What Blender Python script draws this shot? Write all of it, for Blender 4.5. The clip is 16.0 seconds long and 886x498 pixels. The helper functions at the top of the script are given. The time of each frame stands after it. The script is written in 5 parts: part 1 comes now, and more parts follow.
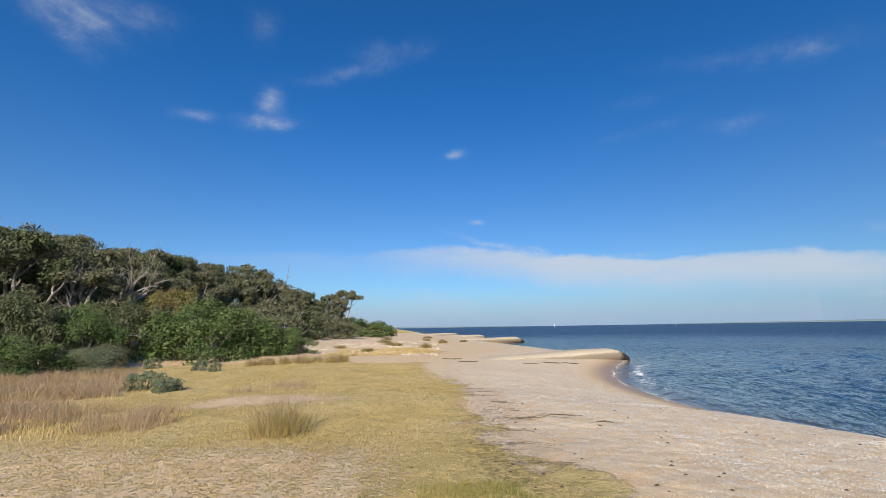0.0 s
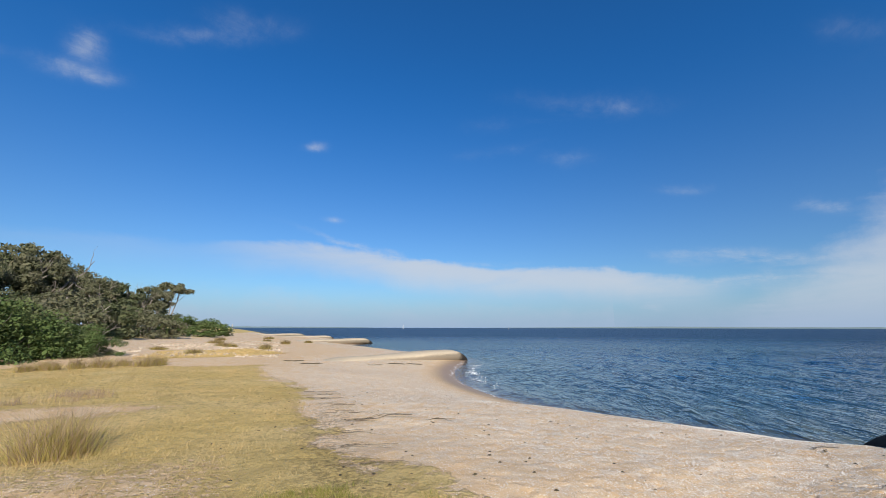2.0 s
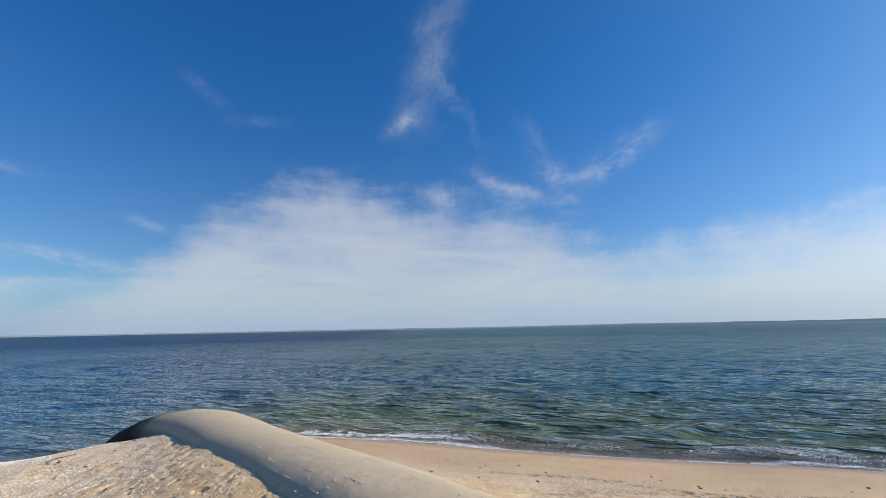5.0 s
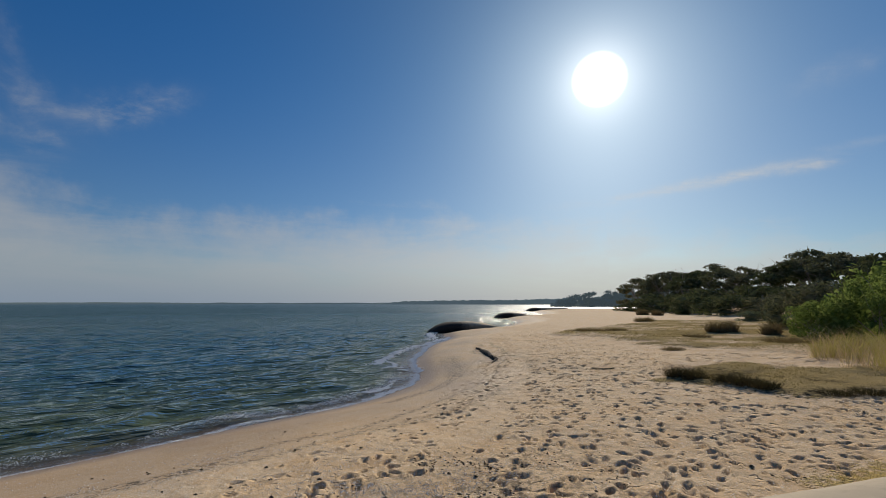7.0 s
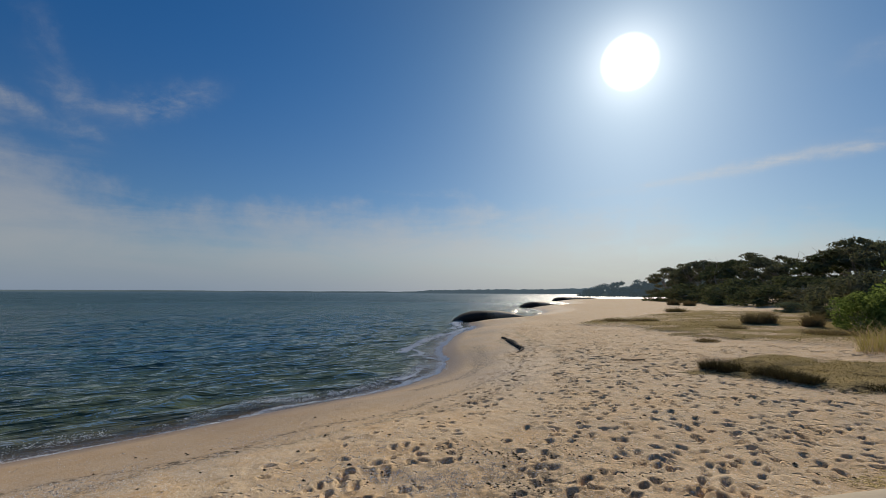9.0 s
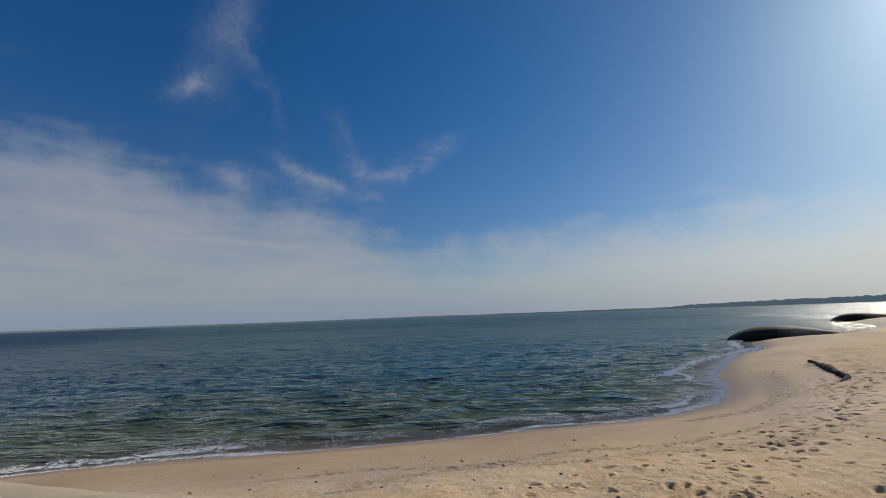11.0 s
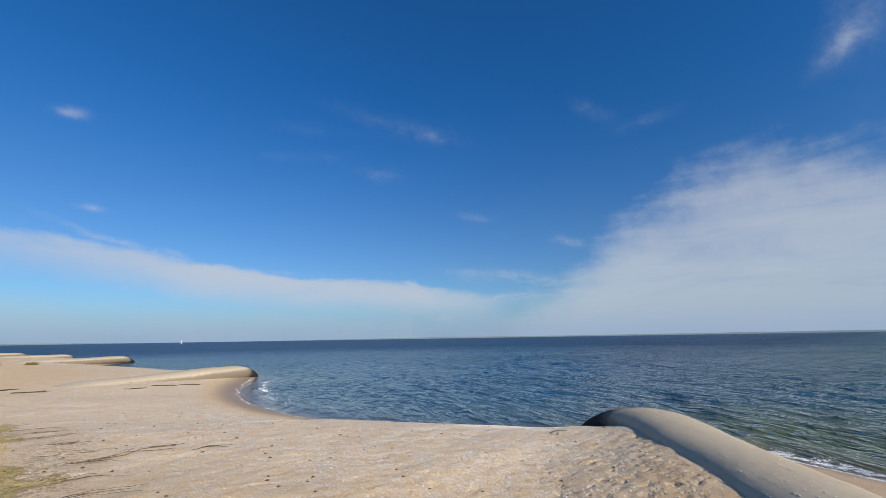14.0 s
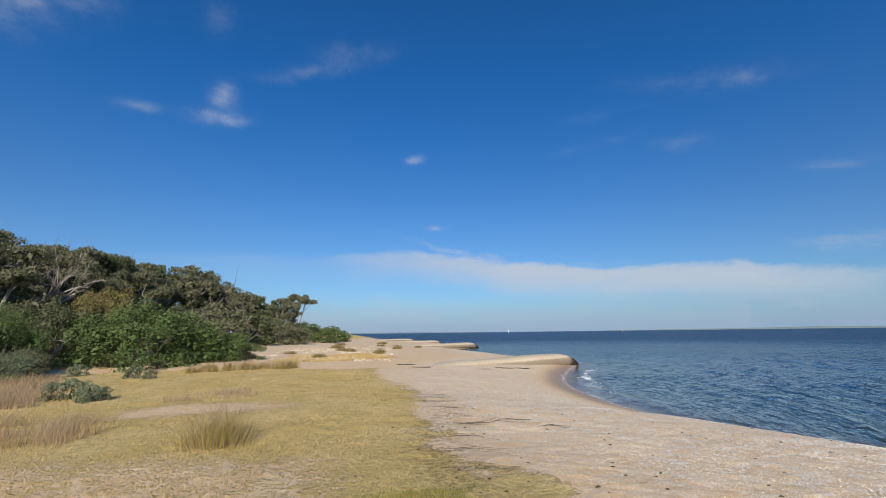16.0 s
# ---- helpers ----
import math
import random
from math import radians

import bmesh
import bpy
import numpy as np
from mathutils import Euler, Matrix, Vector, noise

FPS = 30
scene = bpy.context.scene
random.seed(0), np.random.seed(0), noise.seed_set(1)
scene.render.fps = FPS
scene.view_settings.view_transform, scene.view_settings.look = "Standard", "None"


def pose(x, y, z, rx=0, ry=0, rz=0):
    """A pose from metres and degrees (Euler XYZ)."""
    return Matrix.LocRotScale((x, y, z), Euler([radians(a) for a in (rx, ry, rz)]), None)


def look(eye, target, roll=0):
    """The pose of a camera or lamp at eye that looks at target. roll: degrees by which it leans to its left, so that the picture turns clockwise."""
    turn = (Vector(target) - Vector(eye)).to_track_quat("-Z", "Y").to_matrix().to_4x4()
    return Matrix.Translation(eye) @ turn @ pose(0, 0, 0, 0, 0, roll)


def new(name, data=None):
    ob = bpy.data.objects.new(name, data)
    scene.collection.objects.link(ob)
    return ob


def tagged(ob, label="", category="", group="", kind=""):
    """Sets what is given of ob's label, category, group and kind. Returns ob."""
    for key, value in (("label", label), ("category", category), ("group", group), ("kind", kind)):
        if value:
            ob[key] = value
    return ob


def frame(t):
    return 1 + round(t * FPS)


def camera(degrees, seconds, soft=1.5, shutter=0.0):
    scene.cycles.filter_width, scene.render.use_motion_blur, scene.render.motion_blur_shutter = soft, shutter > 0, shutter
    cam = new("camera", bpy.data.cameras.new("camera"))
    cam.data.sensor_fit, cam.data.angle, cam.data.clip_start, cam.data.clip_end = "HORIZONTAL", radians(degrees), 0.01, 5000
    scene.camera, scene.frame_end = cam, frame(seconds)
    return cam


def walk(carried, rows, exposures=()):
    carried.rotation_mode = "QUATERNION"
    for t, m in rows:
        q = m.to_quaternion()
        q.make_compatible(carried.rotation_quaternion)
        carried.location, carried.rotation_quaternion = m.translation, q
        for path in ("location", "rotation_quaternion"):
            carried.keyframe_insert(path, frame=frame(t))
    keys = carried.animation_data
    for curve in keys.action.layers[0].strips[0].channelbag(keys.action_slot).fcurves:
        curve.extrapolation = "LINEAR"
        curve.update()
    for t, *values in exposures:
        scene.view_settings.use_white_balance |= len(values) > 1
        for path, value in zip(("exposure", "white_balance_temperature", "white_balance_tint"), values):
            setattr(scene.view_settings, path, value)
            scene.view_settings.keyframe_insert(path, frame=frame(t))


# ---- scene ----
cam = camera(92.6, 16.0, 0.55)
PATH = [
    (0, (0.059, -0.032, 2.411), (0.011, 1.934, 2.775), -0.9),
    (0.5, (0.056, -0.018, 2.406), (0.146, 1.946, 2.772), -1.2),
    (1, (0.056, -0.041, 2.413), (0.3, 1.91, 2.778), -0.8),
    (1.5, (0.053, -0.039, 2.414), (0.48, 1.881, 2.778), -0.3),
    (2, (0.134, -0.045, 2.41), (0.749, 1.822, 2.775), 0.1),
    (2.5, (0.239, -0.062, 2.4), (1.05, 1.728, 2.77), 0.1),
    (3, (0.316, -0.059, 2.399), (1.526, 1.489, 2.768), -0.4),
    (3.5, (0.456, 0.019, 2.365), (2.086, 1.116, 2.733), -0.4),
    (4, (0.555, 0.083, 2.339), (2.378, 0.819, 2.705), -0.7),
    (4.5, (0.598, 0.053, 2.322), (2.547, 0.306, 2.688), -0.3),
    (5, (0.652, -0.012, 2.345), (2.603, -0.25, 2.715), -1.1),
    (7.3, (0.612, -0.034, 2.409), (1.273, -1.906, 2.653), 0.1),
    (7.5, (0.612, -0.017, 2.42), (1.283, -1.887, 2.652), 0.3),
    (8, (0.636, -0.018, 2.394), (1.379, -1.861, 2.615), 0.2),
    (8.2, (0.635, -0.009, 2.401), (1.397, -1.846, 2.617), 0.2),
    (10.3, (0.724, -0.194, 2.369), (1.99, -1.726, 2.592), -0.9),
    (10.5, (0.723, -0.18, 2.367), (2.107, -1.603, 2.609), -1.2),
    (11, (0.74, -0.138, 2.359), (2.382, -1.234, 2.676), -2.1),
    (11.5, (0.685, -0.098, 2.371), (2.493, -0.872, 2.73), -2.1),
    (12, (0.63, -0.059, 2.373), (2.518, -0.593, 2.76), -2.1),
    (12.5, (0.566, -0.033, 2.373), (2.518, -0.165, 2.787), -2.0),
    (13, (0.503, -0.028, 2.373), (2.395, 0.443, 2.817), -2.9),
    (13.5, (0.43, -0.043, 2.373), (2.11, 0.942, 2.827), -1.5),
    (14, (0.27, -0.007, 2.392), (1.636, 1.395, 2.804), -0.9),
    (14.5, (0.163, 0.007, 2.395), (1.14, 1.711, 2.774), 0.0),
    (15, (0.154, 0.033, 2.407), (0.673, 1.927, 2.785), -0.3),
    (15.5, (0.145, 0.012, 2.397), (0.363, 1.963, 2.783), -0.5),
    (16, (0.13, 0.034, 2.39), (0.282, 1.99, 2.777), -0.7),
]
walk(cam, [(t, look(eye, target, roll)) for t, eye, target, roll in PATH],
     [(0, 0.1, 6500, 10), (3.0, 0.05, 6500, 10), (4.0, 0.02, 6500, 10), (5.0, 0.12, 6700, 10), (7.3, -0.73, 7030, 10), (8.2, -0.73, 7030, 10), (10.3, -0.68, 6930, 10), (11.0, -0.62, 6930, 10),
      (11.5, -0.2, 7050, 8), (12.0, -0.05, 6850, 9), (12.5, -0.08, 6650, 10), (13.5, -0.05, 6450, 10), (14.5, -0.08, 6450, 10), (16.0, -0.05, 6500, 10)])

# ---------------------------------------------------------------- light
SUN_EL = 27.5
SUN_DIR = Vector((0.0, -math.cos(radians(SUN_EL)), math.sin(radians(SUN_EL))))
sun = new("sun", bpy.data.lights.new("sun", "SUN"))
sun.data.energy, sun.data.angle, sun.data.color = 5.0, radians(0.53), (1.0, 0.93, 0.82)
sun.matrix_world = look(SUN_DIR * 50, (0, 0, 0))


class Net:
    """A small helper that wires shader nodes."""

    def __init__(self, tree):
        self.t = tree
        tree.nodes.clear()

    def node(self, kind, **sets):
        n = self.t.nodes.new(kind)
        for k, v in sets.items():
            if k == "op":
                n.operation = v
            elif k == "blend":
                n.blend_type = v
            elif k == "clamp":
                n.use_clamp = v
        return n

    def wire(self, value, socket):
        if isinstance(value, bpy.types.NodeSocket):
            self.t.links.new(value, socket)
        elif value is not None:
            if isinstance(value, (tuple, list)) and len(value) == 3 and socket.type == "RGBA":
                value = (*value, 1.0)
            socket.default_value = value

    def math(self, op, a, b=None, c=None, clamp=False):
        n = self.node("ShaderNodeMath", op=op, clamp=clamp)
        for i, v in enumerate((a, b, c)):
            self.wire(v, n.inputs[i])
        return n.outputs[0]

    def vec(self, op, a, b=None):
        n = self.node("ShaderNodeVectorMath", op=op)
        self.wire(a, n.inputs[0])
        self.wire(b, n.inputs[1])
        return n.outputs["Value"] if op in ("DOT_PRODUCT", "LENGTH") else n.outputs[0]

    def split(self, v):
        n = self.node("ShaderNodeSeparateXYZ")
        self.wire(v, n.inputs[0])
        return n.outputs

    def join(self, x, y, z):
        n = self.node("ShaderNodeCombineXYZ")
        for i, v in enumerate((x, y, z)):
            self.wire(v, n.inputs[i])
        return n.outputs[0]

    def noise(self, v, scale, detail=4.0, rough=0.55, warp=0.0):
        n = self.node("ShaderNodeTexNoise")
        self.wire(v, n.inputs["Vector"])
        n.inputs["Scale"].default_value, n.inputs["Detail"].default_value = scale, detail
        n.inputs["Roughness"].default_value, n.inputs["Distortion"].default_value = rough, warp
        return n.outputs["Fac"]

    def voronoi(self, v, scale, what="Distance"):
        n = self.node("ShaderNodeTexVoronoi")
        self.wire(v, n.inputs["Vector"])
        n.inputs["Scale"].default_value = scale
        return n.outputs[what]

    def ramp(self, v, lo, hi, a=0.0, b=1.0):
        n = self.node("ShaderNodeMapRange")
        n.interpolation_type = "SMOOTHSTEP"
        for i, x in enumerate((v, lo, hi, a, b)):
            self.wire(x, n.inputs[i])
        return n.outputs[0]

    def mix(self, f, a, b, blend="MIX"):
        n = self.node("ShaderNodeMixRGB", blend=blend)
        for i, v in enumerate((f, a, b)):
            self.wire(v, n.inputs[i])
        return n.outputs[0]

    def bump(self, h, dist, strength=1.0, normal=None):
        n = self.node("ShaderNodeBump")
        n.inputs["Distance"].default_value, n.inputs["Strength"].default_value = dist, strength
        self.wire(h, n.inputs["Height"])
        self.wire(normal, n.inputs["Normal"])
        return n.outputs[0]

    def attr(self, name):
        n = self.node("ShaderNodeAttribute")
        n.attribute_name = name
        return n.outputs["Fac"]

    def place(self):
        return self.node("ShaderNodeNewGeometry").outputs["Position"]

    def objcoord(self):
        return self.node("ShaderNodeTexCoord").outputs["Object"]

    def island(self):
        return self.node("ShaderNodeNewGeometry").outputs["Random Per Island"]

    def rand(self):
        return self.node("ShaderNodeObjectInfo").outputs["Random"]

    def principled(self, colour, rough=0.8, normal=None, metal=0.0, spec=0.5, ior=1.45):
        n = self.node("ShaderNodeBsdfPrincipled")
        self.wire(colour, n.inputs["Base Color"])
        self.wire(rough, n.inputs["Roughness"])
        self.wire(metal, n.inputs["Metallic"])
        self.wire(spec, n.inputs["Specular IOR Level"])
        self.wire(ior, n.inputs["IOR"])
        self.wire(normal, n.inputs["Normal"])
        return n.outputs[0]

    def out(self, shader, world=False):
        n = self.node("ShaderNodeOutputWorld" if world else "ShaderNodeOutputMaterial")
        self.wire(shader, n.inputs["Surface"])


# sky: clear blue with thin high cloud; wisps by centre azimuth and height, half sizes, lean, density, all in degrees
WISPS = [
    (97.1, 17.4, 2.0, 0.8, -25, 1.0), (106.6, 18.5, 3.4, 0.8, -22, 1.4), (112, 20.1, 2.5, 1.1, -45, 0.5), (113.8, 15.8, 1.6, 1.2, -50, 0.6), (119.7, 20.4, 2.6, 1.2, 25, 0.8), (122.8, 21.8, 2.6, 0.9, 30, 0.6),
    (116.5, 19.5, 2, 0.6, 10, 0.4), (91.6, 27, 1.9, 1.1, 30, 0.8), (95.2, 33, 7, 2.2, 74, 0.26), (99.2, 29, 4.5, 0.8, -60, 0.3), (97.5, 38, 4, 2, 60, 0.3), (111.5, 23, 5, 1.0, -50, 0.3),
    (38, 28, 6, 0.9, -8, 0.24), (43, 26.8, 3, 0.7, -12, 0.3), (35.5, 21.8, 2.8, 0.7, -8, 0.42), (26, 23.5, 4, 0.6, 5, 0.14), (29, 26.5, 5, 0.7, 0, 0.14),
    (71.4, 25.5, 2.6, 0.6, 5, 0.3), (66, 27.8, 2.2, 0.8, -30, 0.25), (79.3, 20.3, 3, 0.5, 0, 0.4), (61.1, 12.3, 1.4, 0.5, -10, 0.9), (49.7, 8.7, 4, 0.45, -3, 0.5), (56, 7.4, 5, 0.6, -4, 0.9), (57, 5.2, 6, 0.6, 0, 0.7), (48.6, 16.2, 2, 0.4, -10, 0.4),
    (44.2, 2.3, 0.9, 0.5, 0, 0.9), (56.1, 2.4, 1.8, 0.5, 0, 0.8), (45.5, 4.2, 3, 0.5, 0, 0.35), (50.5, 5.2, 3, 0.4, 0, 0.35), (62, 2.2, 1, 0.4, 0, 0.6),
    (180, 13.0, 5, 0.5, 3, 0.4), (188, 13.6, 6, 0.42, 4, 0.9), (195, 14.1, 5, 0.5, 2, 1.2), (201, 14.0, 2, 0.4, -4, 0.8), (203.4, 22.6, 3.5, 0.9, 6, 0.3), (204, 15.4, 4, 0.35, 0, 0.3),
    (-47, 30.2, 2.6, 1.2, -10, 1.0), (-44.5, 31, 2.4, 0.8, -15, 0.9), (-41, 33, 3, 1.2, 10, 0.5), (-49, 33, 3, 1.0, 0, 0.8), (-24.9, 27.7, 1.1, 1.0, -50, 0.9), (-24.4, 25.5, 2.2, 0.7, 5, 1.0), (-33.3, 24.9, 2.0, 0.45, 5, 0.6),
    (-26.6, 35.6, 1.5, 1.2, 60, 0.2), (-9, 35.2, 4, 1, 10, 0.24), (-16, 32.5, 5, 0.7, 14, 0.28), (0.5, 23, 1.1, 0.4, 12, 0.7), (3.5, 14, 0.9, 0.25, -3, 0.9), (7, 10.7, 5, 0.3, -14, 0.9), (23, 8.4, 4, 0.25, 0, 0.6),
]
# the upper rim of the cloud banks: azimuth and height
BANK_RIM = [(40, 0.0), (49, 0.5), (54, 3.0), (60, 7.5), (66, 12.5), (74, 17.5), (82, 19.2), (90, 18.0), (98, 16.0), (106, 16.6), (112, 12.8), (118, 9.6), (125, 9.2), (133, 10.6), (145, 11.8), (157, 10.8), (174, 9.6), (187, 7.8), (198, 6.6), (207, 5.6), (225, 3.5), (300, 2.5)]
BAND_RIM = [(-40, 9.0), (-22, 9.6), (-6, 10.8), (3, 11.2), (11, 9.6), (22, 8.2), (38, 7.8), (46, 6.4), (56, 5.4)]

world = bpy.data.worlds.new("world")
scene.world = world
world.use_nodes = True
w = Net(world.node_tree)
sky = w.node("ShaderNodeTexSky")
sky.sky_type = "NISHITA"
sky.sun_disc, sky.sun_elevation, sky.sun_rotation = False, radians(SUN_EL), radians(180)
sky.air_density, sky.dust_density, sky.ozone_density, sky.altitude = 1.0, 0.6, 2.2, 0
way = w.node("ShaderNodeTexCoord").outputs["Generated"]
wx, wy, wz = w.split(way)
azim = w.math("MULTIPLY", w.math("ARCTAN2", wx, wy), 180 / math.pi)
elev = w.math("MULTIPLY", w.math("ARCSINE", wz), 180 / math.pi)
lift = w.math("ADD", w.math("MAXIMUM", wz, 0.0), 0.12)
flat = w.join(w.math("DIVIDE", wx, lift), w.math("DIVIDE", wy, lift), 0.0)
fx, fy = w.math("DIVIDE", wx, lift), w.math("DIVIDE", wy, lift)
puff = w.noise(flat, 2.6, 8, 0.64, 0.4)
fibre = w.noise(w.join(w.math("ADD", w.math("MULTIPLY", fx, 1.1), w.math("MULTIPLY", fy, 2.0)), w.math("SUBTRACT", w.math("MULTIPLY", fy, 4.0), w.math("MULTIPLY", fx, 2.1)), 3.0), 1.3, 7, 0.62, 1.2)
warp1 = w.math("MULTIPLY", w.math("SUBTRACT", w.noise(way, 8, 7, 0.62), 0.5), 11.0)
warp2 = w.math("MULTIPLY", w.math("SUBTRACT", w.noise(w.vec("ADD", way, (5, 2, 1)), 10, 7, 0.64), 0.5), 5.5)
total = None
for ca, ce, ha, he, lean, dens in WISPS:
    ax = w.math("WRAP", w.math("SUBTRACT", w.math("SUBTRACT", azim, ca), w.math("MULTIPLY", warp1, min(1.0, ha / 4.5))), 180, -180)
    ay = w.math("SUBTRACT", w.math("SUBTRACT", elev, ce), w.math("MULTIPLY", warp2, min(1.0, he / 1.5)))
    c, s = math.cos(radians(lean)), math.sin(radians(lean))
    u = w.math("ADD", w.math("MULTIPLY", ax, c / ha), w.math("MULTIPLY", ay, s / ha))
    v = w.math("ADD", w.math("MULTIPLY", ax, -s / he), w.math("MULTIPLY", ay, c / he))
    r2 = w.math("ADD", w.math("MULTIPLY", u, u), w.math("MULTIPLY", v, v))
    one = w.math("MULTIPLY", w.math("EXPONENT", w.math("MULTIPLY", r2, -0.8)), dens)
    total = one if total is None else w.math("ADD", total, one)
veil = w.math("MULTIPLY", w.ramp(puff, 0.30, 0.66), w.ramp(fibre, 0.25, 0.75, 0.45, 1.2))
torn = w.ramp(w.noise(w.vec("ADD", way, (3, 1, 4)), 26, 8, 0.68, 0.7), 0.30, 0.70, 0.5, 1.25)
wispy = w.math("MULTIPLY", w.math("MULTIPLY", total, torn), w.math("MULTIPLY", veil, 0.74))


def rim(points, start):
    """A height over azimuth, in degrees, from a row of points."""
    n = w.node("ShaderNodeValToRGB")
    turn = w.math("WRAP", azim, start + 360, start)
    w.wire(w.math("DIVIDE", w.math("SUBTRACT", turn, start), 360), n.inputs[0])
    n.color_ramp.interpolation = "B_SPLINE"
    stops = n.color_ramp.elements
    for k, (a, h) in enumerate(points):
        e = stops[k] if k < 2 else stops.new((a - start) / 360)
        e.position = (a - start) / 360
        e.color = (h / 25, h / 25, h / 25, 1)
    return w.math("MULTIPLY", n.outputs[0], 25)


layer = w.join(w.math("MULTIPLY", azim, 0.09), w.math("MULTIPLY", elev, 0.42), 0.0)
streak = w.noise(layer, 1.0, 8, 0.6, 0.5)
frill = w.math("ADD", w.math("MULTIPLY", w.math("SUBTRACT", streak, 0.5), 6.5), w.math("MULTIPLY", warp2, 1.5))
drop = w.math("SUBTRACT", w.math("ADD", rim(BANK_RIM, 40), frill), elev)
bank = w.math("MULTIPLY", w.ramp(drop, -2.4, 7.5), w.math("ADD", 1.35, w.math("MULTIPLY", w.math("SUBTRACT", w.noise(layer, 0.6, 6, 0.6, 0.8), 0.5), 2.6)))
fall = w.math("SUBTRACT", w.math("ADD", rim(BAND_RIM, -40), w.math("ADD", w.math("MULTIPLY", w.math("SUBTRACT", streak, 0.5), 1.6), w.math("MULTIPLY", warp2, 0.35))), elev)
reach = w.math("MULTIPLY", w.ramp(azim, -14, 17, 0.06, 1.0), w.ramp(azim, 55, 40))
reach = w.math("MULTIPLY", reach, w.ramp(azim, -45, -20))
band = w.math("MULTIPLY", w.math("MULTIPLY", w.ramp(fall, -0.2, 0.9), w.ramp(fall, 5.2, 0.4)), w.math("MULTIPLY", reach, w.ramp(streak, 0.25, 0.7, 1.3, 3.0)))
thick = w.math("ADD", w.math("ADD", w.math("MAXIMUM", bank, 0.0), band), wispy)
cover = w.math("MULTIPLY", w.math("SUBTRACT", 1.0, w.math("EXPONENT", w.math("MULTIPLY", thick, -1.0))), 0.86)
sunward = w.math("MAXIMUM", w.vec("DOT_PRODUCT", way, tuple(SUN_DIR)), 0.0)
wide = w.math("POWER", sunward, 5.0)
near = w.math("POWER", sunward, 70.0)
close = w.math("POWER", sunward, 420.0)
disc = w.ramp(sunward, math.cos(radians(3.3)), math.cos(radians(1.5)))
tint = w.mix(w.ramp(elev, 1.0, 34.0), (0.60, 0.90, 1.25), (0.19, 0.84, 1.50))
tint = w.mix(w.math("MULTIPLY", wide, 0.6), tint, (0.86, 0.94, 1.00))
clear = w.mix(1.0, sky.outputs[0], tint, "MULTIPLY")
bright = w.mix(wide, (6.7, 7.15, 7.8), (12.2, 12.3, 12.4))
cloudy = w.mix(cover, clear, bright)
cloudy = w.mix(w.ramp(elev, 6.0, -0.5, 0.0, 0.75), cloudy, w.mix(wide, (3.5, 5.0, 7.4), (10.4, 10.7, 10.9)))
glow = w.math("ADD", w.math("ADD", w.math("MULTIPLY", near, 2.6), w.math("MULTIPLY", close, 9.0)), w.math("MULTIPLY", disc, 40.0))
final = w.mix(1.0, cloudy, w.mix(1.0, glow, (1.0, 0.98, 0.95), "MULTIPLY"), "ADD")
bg = w.node("ShaderNodeBackground")
w.wire(final, bg.inputs["Color"])
bg.inputs["Strength"].default_value = 0.085
w.out(bg.outputs[0], True)


# ---------------------------------------------------------------- materials
def material(name, build):
    m = bpy.data.materials.new(name)
    m.use_nodes = True
    net = Net(m.node_tree)
    net.out(build(net))
    return m


